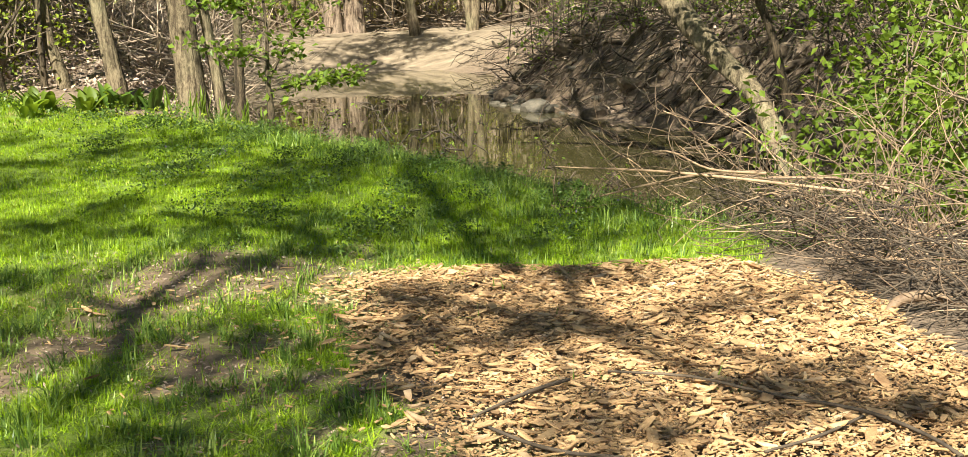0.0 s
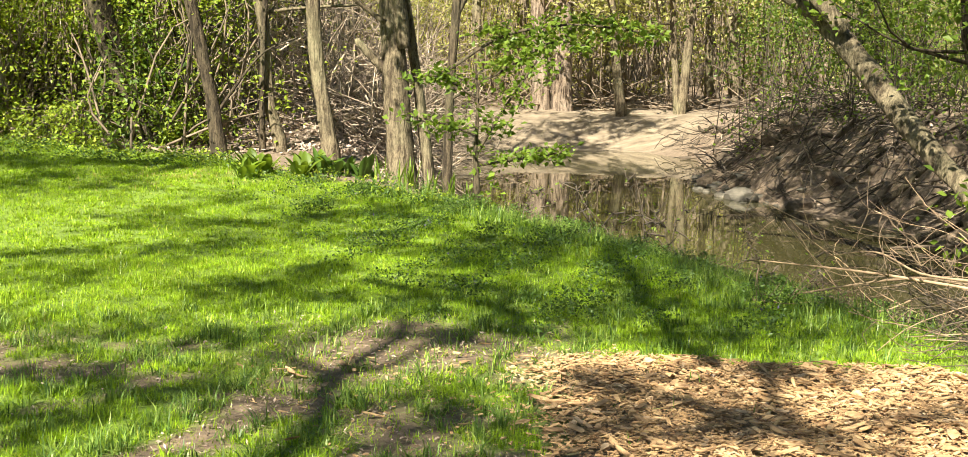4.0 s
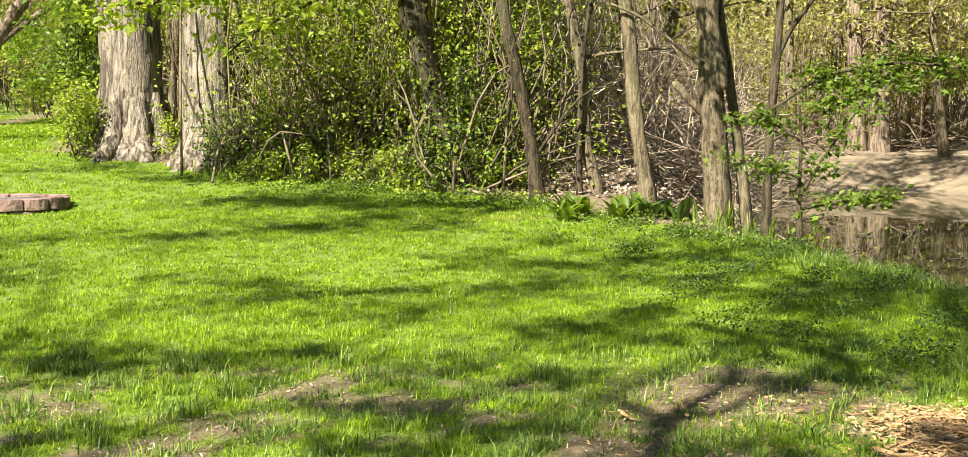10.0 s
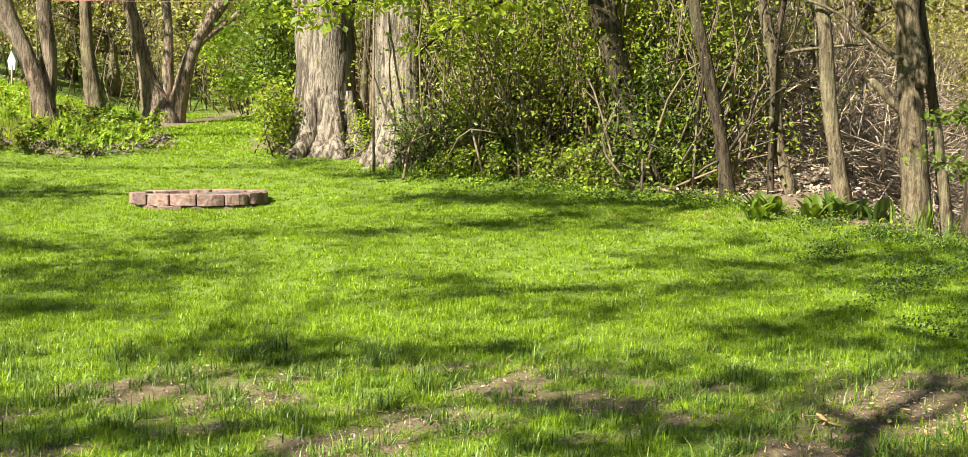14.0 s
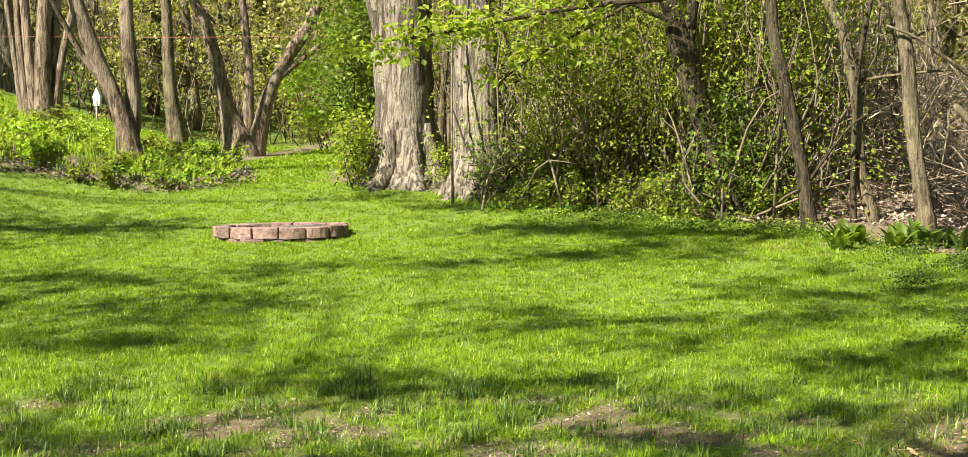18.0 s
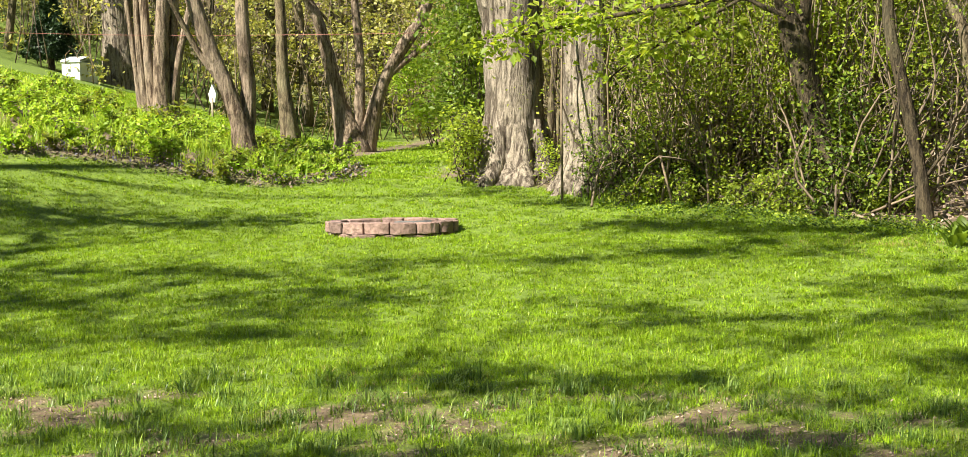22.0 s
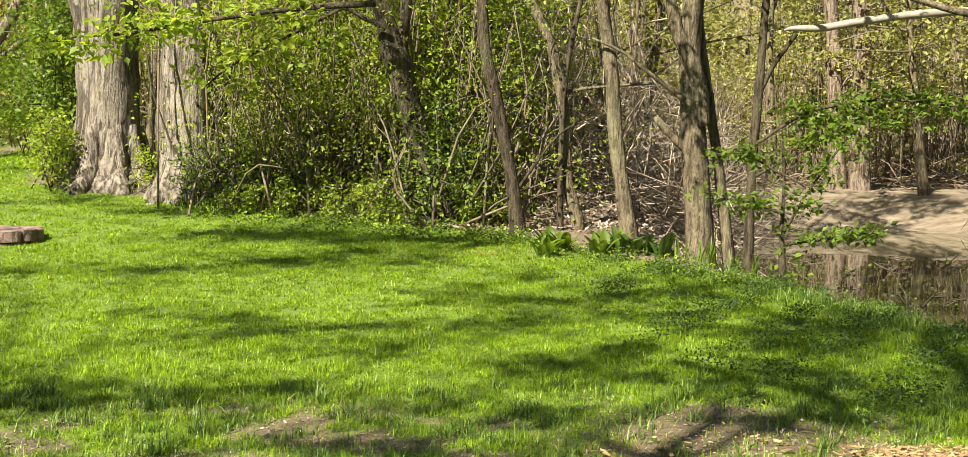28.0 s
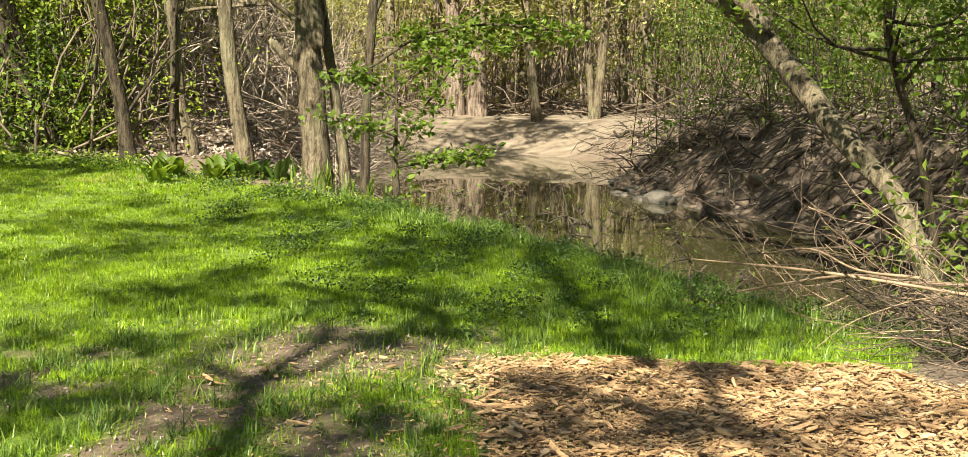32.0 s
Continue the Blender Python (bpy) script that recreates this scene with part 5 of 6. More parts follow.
def chip_shapes(x, y, z, ln, wd, th, rng, tilt=0.17):
    """Split chips as thin six-sided flakes, twelve corners each."""
    n = len(x)
    o = OUTLINE[None] * (1 + rng.normal(0, 0.18, (n, 6, 1))) * np.stack([ln / 2, wd / 2, 0 * ln], 1)[:, None]
    lo = o * 0.9
    lo[..., 2] -= th[:, None]
    p = np.concatenate([o, lo], 1)
    p[..., 2] += 0.18 * ln[:, None] * (p[..., 0] / ln[:, None]) ** 2 * rng.normal(0, 1, (n, 1))
    yaw, a, b = rng.uniform(0, 6.28, n), rng.normal(0, tilt, n), rng.normal(0, tilt, n)
    c, s = np.cos(yaw)[:, None], np.sin(yaw)[:, None]
    zz = p[..., 2] + p[..., 0] * np.sin(a)[:, None] + p[..., 1] * np.sin(b)[:, None]
    v = np.stack([p[..., 0] * c - p[..., 1] * s + x[:, None], p[..., 0] * s + p[..., 1] * c + y[:, None], zz + z[:, None]], -1)
    return v.reshape(-1, 3), (FACE[None] + 12 * np.arange(n)[:, None, None]).reshape(-1, 4)


def chips():
    rng = np.random.default_rng(91)
    bed = empty_at("wood_chip_bed", 3.2, 4.6, land_at(3.2, 4.6))
    x, y = rng.uniform(0.9, 4.7, 120000), rng.uniform(2.6, 6.4, 120000)
    thin = 0.02 * (y < 6.2) * (x > 1.1) * (x < 3.0)
    k = rng.uniform(0, 1, len(x)) < np.maximum(chip_cover(x, y) * 0.8, thin) * in_view(x, y)
    x, y = x[k], y[k]
    n = len(x)
    z = land(x, y) + 0.02 * chip_cover(x, y) + rng.uniform(0.0, 0.035, n)
    k = rng.uniform(0, 1, n) < 0.11
    m = k.sum()
    ln = 0.02 + 0.085 * rng.uniform(0, 1, m) ** 1.8
    big = chip_shapes(x[k], y[k], z[k] + 0.006, ln, ln * rng.uniform(0.16, 0.45, m), rng.uniform(0.002, 0.005, m), rng)
    part_of("chip_mass", *big, CHIP, bed, smooth=False)["kind"] = "stuff"
    x, y, z, m = x[~k], y[~k], z[~k], (~k).sum()
    ln, yaw = rng.uniform(0.007, 0.03, m), rng.uniform(0, 6.28, m)
    wd, th = ln * rng.uniform(0.15, 0.5, m), rng.uniform(0.001, 0.004, m)
    corner = np.array([(-1, -1), (1, -0.8), (0.85, 1), (-0.9, 0.9)])[None] * np.stack([ln / 2, wd / 2], 1)[:, None]
    c, s = np.cos(yaw)[:, None], np.sin(yaw)[:, None]
    px, py = corner[..., 0] * c - corner[..., 1] * s + x[:, None], corner[..., 0] * s + corner[..., 1] * c + y[:, None]
    pz = z[:, None] + corner[..., 0] * rng.normal(0, 0.2, (m, 1)) + corner[..., 1] * rng.normal(0, 0.25, (m, 1))
    v = np.concatenate([np.stack([px, py, pz], -1), np.stack([px, py, pz - th[:, None]], -1)], 1).reshape(-1, 3)
    q = np.array([(0, 1, 2, 3), (0, 4, 5, 1), (1, 5, 6, 2), (2, 6, 7, 3), (3, 7, 4, 0)])
    part_of("chip_mass", v, (q[None] + 8 * np.arange(m)[:, None, None]).reshape(-1, 4), CHIP, bed, smooth=False)["kind"] = "stuff"
    meshes = []
    for ln, wd in ((0.08, 0.030), (0.06, 0.026), (0.11, 0.028), (0.055, 0.03), (0.13, 0.022)):
        v, f = chip_shapes(np.zeros(1), np.zeros(1), np.zeros(1), np.array([ln]), np.array([wd]), np.array([0.006]), rng, 0.05)
        me = mesh_of("chip", v, f, False)
        me.materials.append(CHIP_ONE)
        meshes.append(me)
    made = 0
    while made < 290:
        x, y = rng.uniform(1.7, 4.3), rng.uniform(2.8, 5.9)
        if rng.uniform() > float(chip_cover(np.array([x]), np.array([y]))[0]):
            continue
        ob = new("chip", meshes[rng.integers(5)])
        ob.parent = bed
        ob.matrix_parent_inverse = bed.matrix_world.inverted()
        ob.matrix_basis = pose(x, y, land_at(x, y) + 0.045, math.degrees(rng.normal(0, 0.13)), math.degrees(rng.normal(0, 0.1)), rng.uniform(0, 360))
        made += 1
    for stem in CHIP_STICKS:
        part_of("stick", *tube(spline(stem, 16), 7, 0.05, rng), TWIG_DARK, bed, "thin dark stick lying on the chips")
    tagged(bed, "spread of fresh pale orange wood chips", "wood chips")


CHIP_STICKS = [
    [(2.6, 3.73, 0.08, 0.0041), (2.79, 3.53, 0.08, 0.0051), (2.9, 3.26, 0.07, 0.0051), (3.02, 2.98, 0.07, 0.0061), (3.01, 2.72, 0.07, 0.0061), (2.96, 2.54, 0.07, 0.0061)],
    [(2.0, 3.45, 0.07, 0.0051), (2.03, 3.26, 0.07, 0.0061), (2.09, 3.12, 0.07, 0.0061), (2.19, 3.02, 0.07, 0.0051)],
    [(2.54, 2.85, 0.07, 0.0041), (2.74, 2.87, 0.07, 0.0051), (2.98, 2.94, 0.07, 0.0051)],
    [(2.01, 3.57, 0.07, 0.0051), (2.28, 3.7, 0.07, 0.0071), (2.46, 3.75, 0.07, 0.0061)],
]
chips()


# ---- fire pit ----
def fire_pit(cx, cy, rx, ry, n, h):
    """An oval ring of split-faced blocks on a half-sunk course."""
    z = land_at(cx, cy)
    pit = empty_at("fire_pit", cx, cy, z)
    rng = np.random.default_rng(33)
    for course in range(2):
        for k in range(n):
            a0, a1 = (2 * math.pi * (k + 0.5 * course + e) / n for e in (0.025, 0.975))
            bm = bmesh.new()
            zz = z - 0.11 + course * 0.112 + rng.normal(0, 0.003)
            hh = h + rng.normal(0, 0.003)
            push = rng.normal(0, 0.008) - 0.012 * (course == 0)
            ring = []
            for up in (0.0, hh):
                row = []
                for q, a in ((-0.13, a0), (0, a0), (0.014, (3 * a0 + a1) / 4), (0.018, (a0 + a1) / 2), (0.014, (a0 + 3 * a1) / 4), (0, a1), (-0.13, a1)):
                    q = q + push + (rng.normal(0, 0.005) if q > -0.1 else 0)
                    row.append(bm.verts.new((cx + (rx + q) * math.cos(a), cy + (ry + q) * math.sin(a), zz + up)))
                ring.append(row)
            bm.faces.new(ring[1])
            bm.faces.new(ring[0][::-1])
            for i in range(7):
                bm.faces.new((ring[0][i], ring[0][(i + 1) % 7], ring[1][(i + 1) % 7], ring[1][i]))
            bmesh.ops.bevel(bm, geom=bm.edges[:], offset=0.006, segments=1, affect="EDGES")
            me = bpy.data.meshes.new("block")
            bm.to_mesh(me)
            bm.free()
            me.materials.append(CONCRETE)
            ob = new("block", me)
            ob.parent = pit
            ob.matrix_parent_inverse = pit.matrix_world.inverted()
    th = np.linspace(0, 2 * np.pi, 25)[:-1]
    v = np.vstack([[(cx, cy, z + 0.05)], np.stack([cx + (rx - 0.1) * np.cos(th), cy + (ry - 0.1) * np.sin(th), np.full(24, z + 0.02)], 1)])
    k = np.arange(24)
    part_of("ash_bed", v, np.stack([0 * k, k + 1, (k + 1) % 24 + 1], 1), ASH, pit, "dark ash and charcoal")
    for n2 in range(5):
        a = rng.uniform(0, 6.28)
        p = np.array([cx + rng.uniform(-0.35, 0.35), cy + rng.uniform(-0.15, 0.15), z + 0.035 + 0.008 * n2])
        w = np.array([math.cos(a), math.sin(a) * 0.6, 0.02]) * 0.2
        part_of("charred_log", *tube(spline([(*(p - w), 0.03), (*p, 0.032), (*(p + w), 0.028)], 6), 8, 0.1, rng), ASH, pit)
    tagged(pit, "low fire pit of pinkish tan split-faced blocks", "fire pit")


fire_pit(-2.97, 13.85, 0.66, 0.45, 15, 0.108)


# ---- stones on the bank ----
def rock(x, y, r, seed, label="rough grey stone at the water's edge", flat=0.6, material=None):
    rng = np.random.default_rng(seed)
    bm = bmesh.new()
    bmesh.ops.create_icosphere(bm, subdivisions=2, radius=r)
    ax = rng.uniform(0.7, 1.3, 3)
    off = Vector(rng.uniform(0, 50, 3))
    for v in bm.verts:
        k = 1 + 0.5 * noise.noise(v.co / r * 1.1 + off) + 0.12 * noise.noise(v.co / r * 3 + off)
        v.co = Vector((v.co.x * ax[0] * k, v.co.y * ax[1] * k, v.co.z * flat * k))
    me = bpy.data.meshes.new("rock")
    bm.to_mesh(me)
    bm.free()
    me.materials.append(material or STONE)
    ob = new("rock", me)
    ob.matrix_world = pose(x, y, max(land_at(x, y), WATER_Z - 0.05) + r * 0.12, rng.uniform(-15, 15), rng.uniform(-15, 15), rng.uniform(0, 360))
    return tagged(ob, label, "rock", "bank stones")


rock(9.75, 16.55, 0.19, 500, "large pale stone at the waterline", 0.85)
rr = np.random.default_rng(44)
for n in range(230):
    x, y = rr.uniform(8.3, 13.0), rr.uniform(8, 23)
    if 0.0 < shore_at(x, y) < 1.7:
        rock(x, y, 0.05 + 0.2 * rr.uniform(0, 1) ** 2.2, 900 + n, "earthy clod or stone on the bank", 0.7, EARTH)
for n in range(60):
    u = rr.uniform(0, 1)
    x, y = 9.6 + 1.6 * u + rr.normal(0, 0.25), 15.8 + 6.5 * u + rr.normal(0, 0.4)
    if shore_at(x, y) > -0.25:
        rock(x, y, rr.uniform(0.04, 0.13), 510 + n)


# ---- plants at the lawn edge ----
def broad_leaf(ln, wd, bend, rng):
    """A broad leaf along +x, arching up and over, with a fold along its middle."""
    rows, vs = 7, []
    for i in range(rows):
        u = i / (rows - 1)
        w = wd * math.sin(math.pi * min(1, u * 0.92 + 0.06)) ** 0.8
        x, z = ln * (u - 0.25 * bend * u * u), ln * (0.75 * u - bend * u * u)
        for s in (-1, -0.5, 0, 0.5, 1):
            vs.append((x, s * w / 2, z + abs(s) * w * 0.16))
    f = [(i * 5 + j, i * 5 + j + 1, i * 5 + j + 6, i * 5 + j + 5) for i in range(rows - 1) for j in range(4)]
    return np.array(vs), np.array(f)


def plant(name, x, y, n, ln, wd, material, seed, label, category, bend=(0.15, 0.5), up=0.35, group=""):
    rng = np.random.default_rng(seed)
    z = land_at(x, y)
    root = empty_at(name, x, y, z)
    for k in range(n):
        v, f = broad_leaf(ln * rng.uniform(0.7, 1.2), wd * rng.uniform(0.8, 1.2), rng.uniform(*bend), rng)
        t = up + rng.uniform(-0.15, 0.25)
        v = v @ np.array([[math.cos(t), 0, math.sin(t)], [0, 1, 0], [-math.sin(t), 0, math.cos(t)]])
        a = 2 * math.pi * k / n * 1.618 * 2
        c, s = math.cos(a), math.sin(a)
        v = v @ np.array([[c, s, 0], [-s, c, 0], [0, 0, 1]]) + [x + rng.normal(0, 0.03), y + rng.normal(0, 0.03), z]
        ob = part_of("leaf", v, f, material, root)
    return tagged(root, label, category, group)


rp = np.random.default_rng(55)
for n in range(6):
    plant("cabbage_plant", 2.35 + 0.16 * n + rp.normal(0, 0.05), 13.2 - 0.06 * n + rp.normal(0, 0.12), 13, 0.22, 0.09, LEAF_SAP, 600 + n, "broad-leaved green plant at the water's edge", "plant", group="broad-leaved plants")
for n in range(5):
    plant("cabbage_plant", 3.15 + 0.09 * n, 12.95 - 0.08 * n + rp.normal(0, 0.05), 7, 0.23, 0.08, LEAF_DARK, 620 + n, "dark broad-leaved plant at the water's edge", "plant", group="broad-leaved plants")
for n in range(6):
    plant("iris_clump", 3.55 + 0.12 * n, 12.35 - 0.14 * n + rp.normal(0, 0.08), 8, 0.22, 0.020, LEAF_SAP, 640 + n, "upright clump of sword-shaped leaves", "plant", (0.0, 0.3), 0.75, "iris clumps")


# ---- planted slope ----
def bed_edge(x, y):
    """Metres behind the bed's front edge; negative outside the bed."""
    front = y - np.interp(x, [-12, -9, -7.6, -6.58, -5.26, -4.45, -3.8], [11, 14.6, 16.0, 16.4, 16.6, 17.0, 17.7])
    side = np.interp(y, [16, 18, 22], [-3.9, -4.3, -5.6]) - x
    return np.minimum(np.minimum(front, side), np.interp(x, [-12, -5], [23.5, 20.5]) - y)


def bed():
    rng = np.random.default_rng(66)
    n = 0
    spots = []
    while n < 150:
        x, y = rng.uniform(-11, -4.2), rng.uniform(12.0, 22)
        if bed_edge(x, y) > 0.05:
            spots.append((x, y))
            n += 1
    for k, (x, y) in enumerate(spots):
        tall = rng.uniform(0.15, 0.36)
        shrub(x, y, tall, 0.35, 420, LEAF_BED if k % 4 else LEAF_MAPLE, 700 + k, "bright green leafy perennial on the slope", 0.036, 4, name="perennial", group="slope perennials", joined=True)


bed()


def bed_front(x, y):
    e = bed_edge(x, y)
    return smooth((e + 0.25) / 0.25) * (1 - smooth((e - 0.25) / 0.25)) * 0.8


for nm, n, size, leaf, label, seed in (("bed_edge_litter", 5000, 0.03, CANE, "grey dry litter along the bed's front edge", 84), ("bed_edge_flowers", 900, 0.026, VIOLET, "dusky violet flowers along the bed's front edge", 85)):
    re = np.random.default_rng(seed)
    ex, ey = re.uniform(-11, -4, 40000), re.uniform(10, 20, 40000)
    ek = np.nonzero(re.uniform(0, 1, 40000) < bed_front(ex, ey))[0][:n]
    ec = np.stack([ex[ek], ey[ek], land(ex[ek], ey[ek]) + re.uniform(0.02, 0.14, len(ek))], 1)
    tagged(part_of(nm, *leaves(ec, size, re, 0.0), leaf, smooth=False), label, "bed edge", kind="stuff")


def bed_cover(x, y):
    return (bed_edge(x, y) > 0.3) * 1.0


grass_patch("slope_lily_leaves", 30000, -12, -4.4, 11, 23, 0.2, 0.014, "upright strappy leaves on the planted slope", bed_cover, 0.8, LEAF_BED)


# ---- far small things ----
def evergreen(x, y, h, r, n, seed):
    z = land_at(x, y)
    rng = np.random.default_rng(seed)
    con = empty_at("evergreen_tree", x, y, z)
    part_of("trunk", *tube([(x, y, z - 0.2, 0.09), (x, y, z + h, 0.015)], 8), BARK_DARK, con)
    u = rng.uniform(0, 1, n) ** 0.6
    ang = rng.uniform(0, 2 * np.pi, n)
    rad = np.sqrt(rng.uniform(0.15, 1, n)) * (r * u + 0.05) * (1 + 0.2 * np.sin(5 * ang + 9 * u))
    c = np.stack([x + rad * np.cos(ang), y + rad * np.sin(ang), z + h - (h - 0.3) * u], 1)
    part_of("crown", *leaves(c, 0.05, rng, 0.6), LEAF_EVERGREEN, con, smooth=False)
    tagged(con, "dark conical evergreen tree on the hill", "tree")


evergreen(-15.25, 32.6, 5.0 - land_at(-15.25, 32.6), 0.62, 9000, 68)


def box(x0, x1, y0, y1, z0, z1):
    v = np.array([(x, y, z) for z in (z0, z1) for x, y in ((x0, y0), (x1, y0), (x1, y1), (x0, y1))], float)
    return v, np.array([(0, 3, 2, 1), (4, 5, 6, 7), (0, 1, 5, 4), (1, 2, 6, 5), (2, 3, 7, 6), (3, 0, 4, 7)])


def shed(x, y, top):
    z = land_at(x, y)
    s = empty_at("white_shed", x, y, z)
    part_of("wall", *box(x - 0.22, x + 0.22, y - 0.5, y + 0.5, z - 0.2, top), WHITE, s, smooth=False)
    v = np.array([(x - 0.235, y - 0.53, top), (x + 0.235, y - 0.53, top), (x + 0.235, y, top + 0.1), (x - 0.235, y, top + 0.1), (x - 0.235, y + 0.53, top), (x + 0.235, y + 0.53, top)])
    part_of("roof", np.vstack([v, v + [0, 0, 0.05]]), np.array([(0, 3, 2, 1), (3, 4, 5, 2), (6, 7, 8, 9), (9, 8, 11, 10), (0, 1, 7, 6), (4, 10, 11, 5)]), WHITE, s, smooth=False)
    tagged(s, "small white shed behind the hilltop", "shed")


shed(-14.15, 31.75, 3.0)


def post_sign(x, y):
    z = land_at(x, y)
    s = empty_at("birdhouse", x, y, z)
    part_of("post", *tube([(x, y, z - 0.2, 0.025), (x, y, z + 0.45, 0.022)], 8), DEADWOOD, s)
    v = np.array([(x - 0.06, y, z + 0.34), (x + 0.06, y, z + 0.34), (x + 0.09, y, z + 0.54), (x, y, z + 0.76), (x - 0.09, y, z + 0.54)])
    v = np.vstack([v, v + [0, 0.16, 0]])
    f3 = [(0, 1, 2, 4), (4, 2, 3, 3), (5, 9, 7, 6), (9, 8, 7, 7)] + [(i, i + 5, (i + 1) % 5 + 5, (i + 1) % 5) for i in range(5)]
    me = bpy.data.meshes.new("box")
    me.from_pydata(v.tolist(), [], [tuple(dict.fromkeys(q)) for q in f3])
    me.materials.append(WHITE)
    ob = new("box", me)
    ob.parent = s
    ob.matrix_parent_inverse = s.matrix_world.inverted()
    tagged(s, "small white birdhouse on a short post", "birdhouse")


post_sign(-10.63, 30.95)
cord = [(-12.6, 22.9, 3.15, 0.0045), (-9.4, 24.25, 3.10, 0.0045), (-5.8, 24.3, 3.05, 0.0045), (-3.0, 24.8, 3.08, 0.0045)]
tagged(part_of("red_cord", *tube(spline(cord, 30), 6), RED), "thin faded red cord strung between trees", "cord")


def lawn_corner(x, y):
    return np.exp(-(((x + 0.25) / 0.55) ** 2 + ((y - 15.75) / 0.22) ** 2)) * 1.2


grass_patch("edge_tall_grass", 9000, -1.6, 1.2, 15.2, 16.3, 0.13, 0.009, "bright uncut grass at the thicket's edge", lawn_corner, 0.9, LEAF_BED)


# ---- shade trees out of view, whose limbs and young leaves dapple the lawn and darken the bank ----
def over(x, y, z):
    """Where, at height z, a bough hangs whose shadow falls on the spot x, y of the lawn."""
    return np.array([x + SUN_TO.x / SUN_TO.z * z, y + SUN_TO.y / SUN_TO.z * z, z])


def shade_tree(x, y, h, r, z, limbs, sprays, seed, clumps=20, per=15):
    """A tall spring tree. limbs: radius and the spots that a limb shades; sprays: spots and widths of its leafy twigs."""
    g = land_at(x, y)
    rng = np.random.default_rng(seed)
    stems = [[(x, y, g, r), (x + 0.1, y, g + h * 0.4, r * 0.8), (x + 0.2, y + 0.2, g + h * 0.8, r * 0.4), (x + 0.2, y + 0.3, g + h, 0.02)]]
    for lr, spots in limbs:
        p = [over(a + rng.normal(0, 0.04), b + rng.normal(0, 0.04), z + rng.normal(0, 0.05)) for a, b in spots]
        stems.append([(*q, lr * (1 - 0.6 * k / len(p))) for k, q in enumerate(p)])
    root = tree("shade_tree", stems, BARK_GREY, "unseen tall spring tree that casts shade", seed=seed, group="shade trees")
    cloud, twigs = [], []
    fork = np.array([x + 0.15, y + 0.1, g + h * 0.75])
    for k, (a, b, wide) in enumerate(sprays):
        c = over(a, b, z + rng.normal(0, 0.4))
        if k % 4 == 0:
            mid = (fork + c) / 2 + rng.normal(0, 0.5, 3) + [0, 0, 0.8]
            part_of("limb", *tube(spline([(*fork, 0.035), (*mid, 0.02), (*c, 0.01)], 12), 8, 0.06, rng), BARK_GREY, root)
        for _ in range(clumps):
            e = c + rng.normal(0, wide, 3) * [1.5, 1.1, 0.6]
            m = (c + e) / 2 + rng.normal(0, 0.1, 3)
            twigs.append(tube(spline([(*c, 0.011), (*m, 0.008), (*e, 0.003)], 4), 4))
            cloud.append(e + rng.normal(0, 0.09, (per, 3)) * [1.2, 1, 0.6])
    part_of("twig_mass", *merge(twigs), BARK_GREY, root)["kind"] = "stuff"
    part_of("crown", *leaves(np.vstack(cloud), 0.055, rng), LEAF_MAPLE, root, smooth=False)


def scatter(n, x0, x1, y0, y1, wide, seed):
    """Spots strewn over a stretch of lawn."""
    rng = np.random.default_rng(seed)
    return [(rng.uniform(x0, x1), rng.uniform(y0, y1), wide * rng.uniform(0.6, 1.2)) for _ in range(n)]


shade_tree(-15.5, 4.8, 11, 0.24, 8.5, [(0.06, [(-8.5, 14.6), (-6.5, 14.5), (-4.6, 14.75), (-3.4, 14.6)]), (0.04, [(-7.0, 11.6), (-5.1, 11.4), (-3.3, 11.3)])],
           [(-7.2, 14.2, 0.45), (-6.4, 14.3, 0.4), (-5.6, 14.6, 0.4), (-4.9, 14.6, 0.35), (-4.3, 14.8, 0.3), (-6.3, 13.6, 0.4), (-6.8, 14.6, 0.4), (-5.2, 11.4, 0.4), (-4.5, 11.3, 0.35), (-3.5, 11.3, 0.3), (-5.0, 10.0, 0.4), (-4.1, 9.5, 0.35), (-4.4, 8.4, 0.35), (-3.0, 8.6, 0.3)], 301, 26)
shade_tree(-8.2, -4.2, 9, 0.24, 7.0, [(0.03, [(-1.6, 6.6), (-0.8, 7.2), (0.2, 7.6)]), (0.03, [(-1.6, 5.4), (-0.3, 6.1), (0.6, 6.3)])],
           [(-2.4, 6.15, 0.22), (-3.0, 5.9, 0.25), (-0.9, 7.2, 0.2), (-1.3, 7.7, 0.16), (-0.5, 7.15, 0.18), (0.05, 7.5, 0.2), (0.25, 6.3, 0.18), (0.6, 6.2, 0.16), (0.65, 5.8, 0.15), (-1.2, 5.7, 0.18), (-1.8, 5.5, 0.18), (0.05, 5.4, 0.18)], 302, 12, 11)
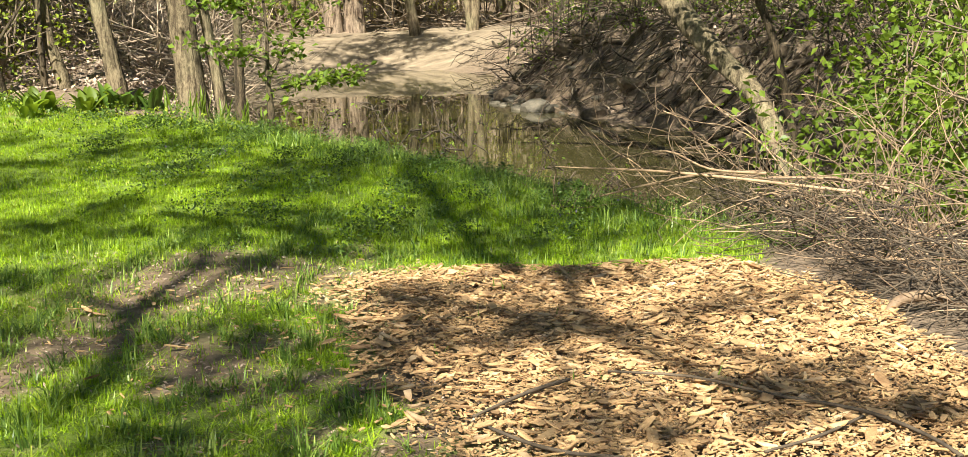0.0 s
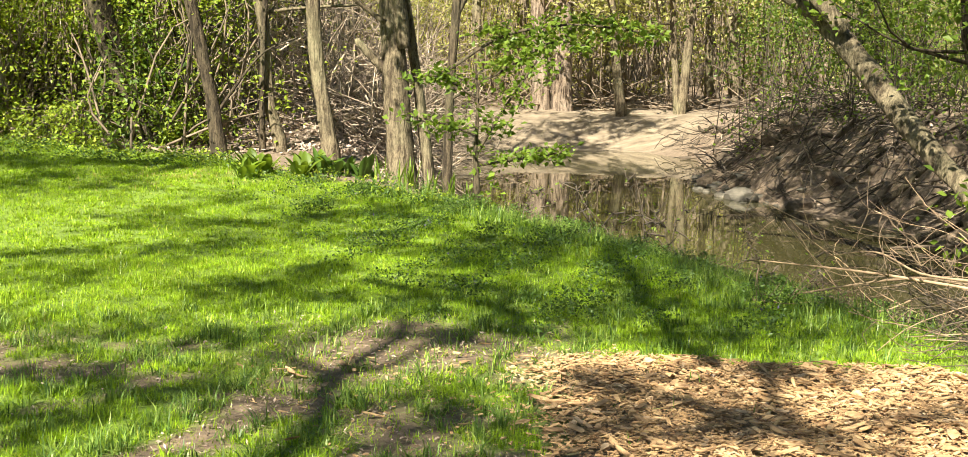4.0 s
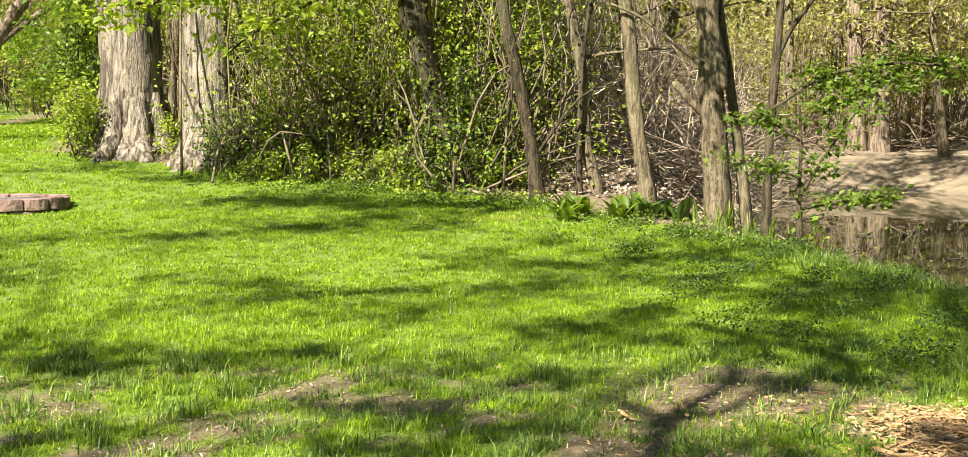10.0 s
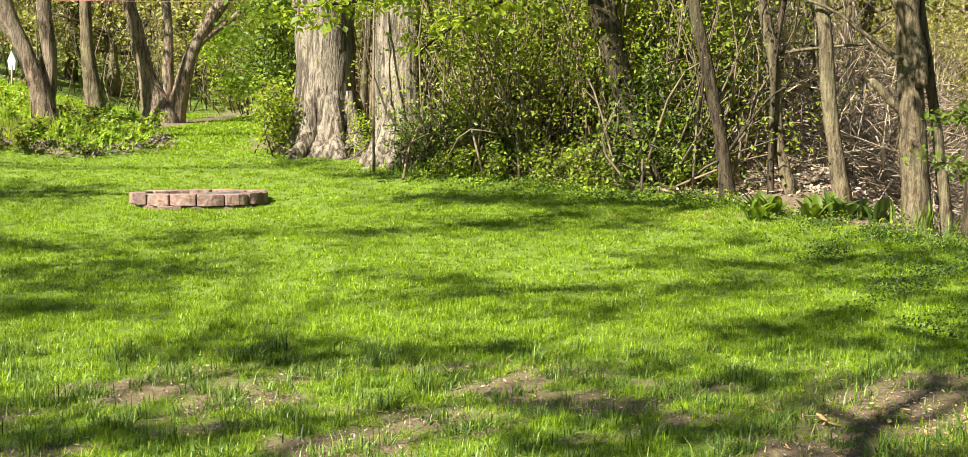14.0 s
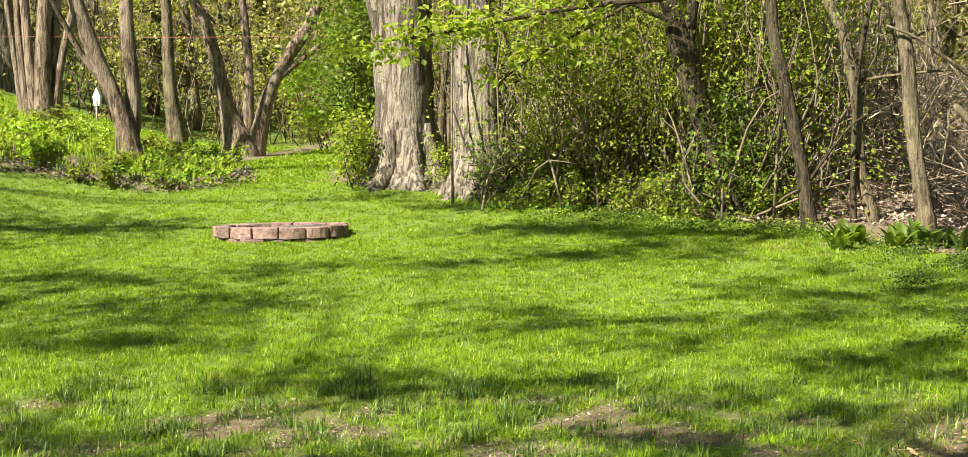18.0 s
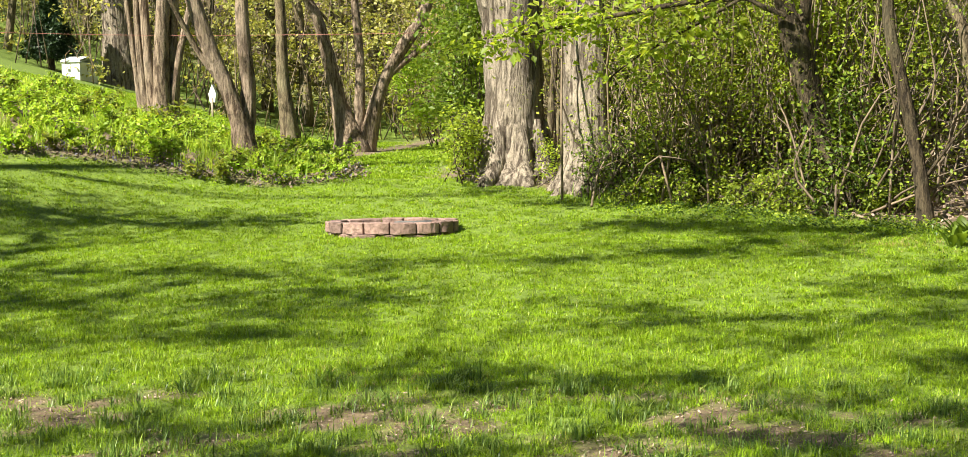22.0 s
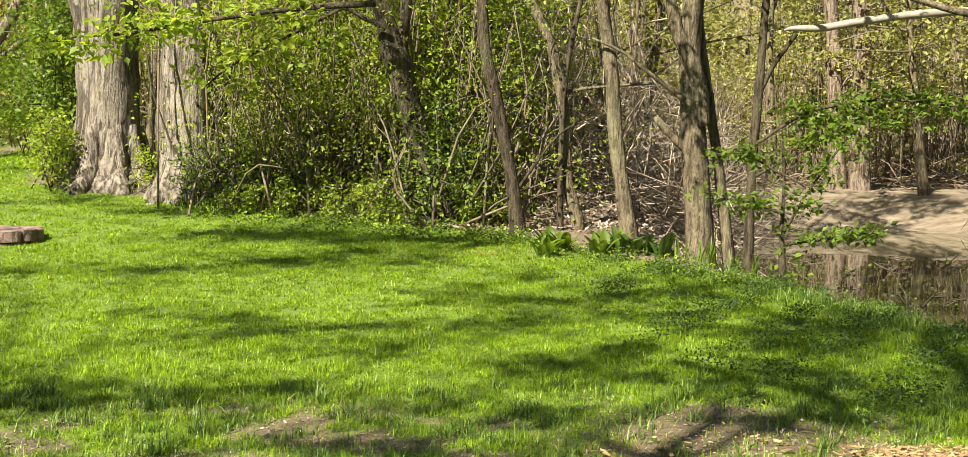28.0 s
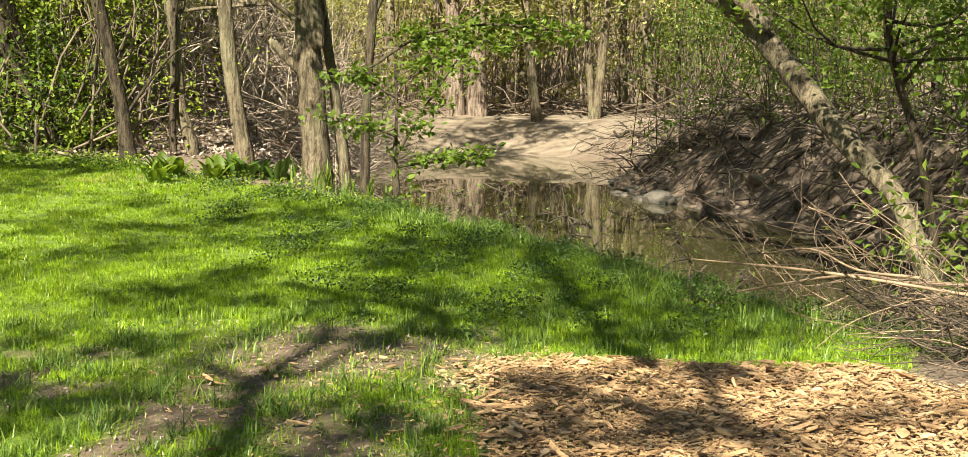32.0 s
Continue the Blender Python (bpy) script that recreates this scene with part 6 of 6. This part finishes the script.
shade_tree(-5.9, -5.6, 8.5, 0.20, 8.0, [(0.075, [(1.1, 4.6), (1.3, 5.1), (1.6, 5.85), (2.05, 6.6), (2.25, 7.0)]), (0.05, [(1.6, 5.8), (1.45, 6.1), (1.3, 6.4)]), (0.05, [(1.62, 5.9), (1.9, 5.95), (2.2, 6.3), (2.6, 6.2)]),
                                        (0.06, [(2.6, 6.4), (2.85, 6.95), (2.6, 7.6), (2.3, 8.1)]), (0.06, [(3.2, 5.4), (3.5, 6.3), (3.85, 7.6), (4.2, 8.8)]), (0.055, [(2.55, 5.4), (2.86, 4.5), (2.95, 3.5), (3.2, 2.9)]), (0.05, [(3.5, 5.4), (3.1, 4.5), (3.3, 3.6)])],
           [(1.4, 4.4, 0.2), (1.85, 4.0, 0.2), (1.45, 3.8, 0.2), (2.35, 3.4, 0.16), (2.75, 4.5, 0.12), (3.1, 3.4, 0.12), (2.6, 5.2, 0.12), (2.9, 6.9, 0.18), (2.75, 6.5, 0.13), (3.4, 6.2, 0.16), (3.6, 6.9, 0.18), (3.9, 7.6, 0.16), (2.3, 6.5, 0.1), (3.5, 5.2, 0.1), (3.0, 7.5, 0.13), (4.2, 6.7, 0.18), (2.4, 4.6, 0.2), (3.6, 4.4, 0.2), (1.5, 5.0, 0.2), (1.9, 4.9, 0.2), (2.2, 4.6, 0.2), (1.75, 5.4, 0.15), (1.0, 5.7, 0.18), (1.2, 6.6, 0.15), (0.9, 7.0, 0.15), (2.5, 7.4, 0.18), (2.9, 7.9, 0.18), (2.0, 7.5, 0.15), (1.1, 4.1, 0.2), (3.3, 3.0, 0.15), (3.7, 6.4, 0.2), (4.2, 6.1, 0.2), (3.9, 7.1, 0.2)], 303, 13, 11)
shade_tree(-7.6, -3.0, 9, 0.22, 9.0, [],
           [(1.7, 10.5, 0.3), (2.1, 10.6, 0.3), (2.4, 10.0, 0.3), (3.1, 10.0, 0.3), (3.6, 9.5, 0.3), (4.1, 9.6, 0.3), (4.3, 8.8, 0.25), (1.5, 9.4, 0.25), (1.6, 8.0, 0.22), (2.2, 8.6, 0.2), (3.4, 8.6, 0.2), (2.9, 10.9, 0.25), (4.6, 7.4, 0.25), (4.4, 7.9, 0.25), (4.8, 6.9, 0.25), (4.0, 8.2, 0.25), (4.7, 8.2, 0.25), (4.5, 9.0, 0.25), (5.0, 7.6, 0.25)] + scatter(26, -3.5, 3.5, 7.2, 13.4, 0.3, 51), 304, 16, 12)
shade_tree(-14.2, 8.4, 11, 0.22, 9.0, [],
           [(-0.5, 14.55, 0.3), (0.1, 14.3, 0.28), (0.7, 14.4, 0.28), (1.2, 14.35, 0.28), (1.7, 14.1, 0.28), (2.1, 13.8, 0.25), (0.4, 14.5, 0.3), (-2.0, 16.9, 0.22), (-1.0, 16.0, 0.2), (1.0, 13.2, 0.2), (0.2, 12.6, 0.2), (-4.8, 19.2, 0.3), (-4.5, 21.0, 0.3), (-4.6, 24.0, 0.4), (2.8, 16.5, 0.4)], 305, 20, 13)
# Unseen tree added to throw shade on the eroded bank across the creek.
shade_tree(9.2, 2.6, 9, 0.24, 7.5, [], [(9.2, 11.5, 0.45), (9.7, 12.6, 0.45), (9.8, 13.8, 0.45), (10.2, 15.0, 0.45), (10.4, 16.2, 0.45), (10.9, 17.4, 0.45), (11.2, 18.8, 0.45), (11.8, 20.0, 0.45), (9.0, 10.2, 0.45), (8.6, 9.0, 0.4), (10.6, 13.6, 0.5), (11.2, 15.4, 0.5), (11.9, 17.4, 0.5), (8.6, 10.8, 0.4), (11.6, 13.2, 0.5), (12.6, 15.0, 0.5), (13.2, 17.0, 0.5), (13.6, 19.0, 0.5), (10.5, 11.5, 0.5), (8.2, 9.6, 0.4), (9.4, 13.2, 0.4), (9.9, 16.8, 0.4), (10.6, 18.6, 0.4)], 306, 38, 16)
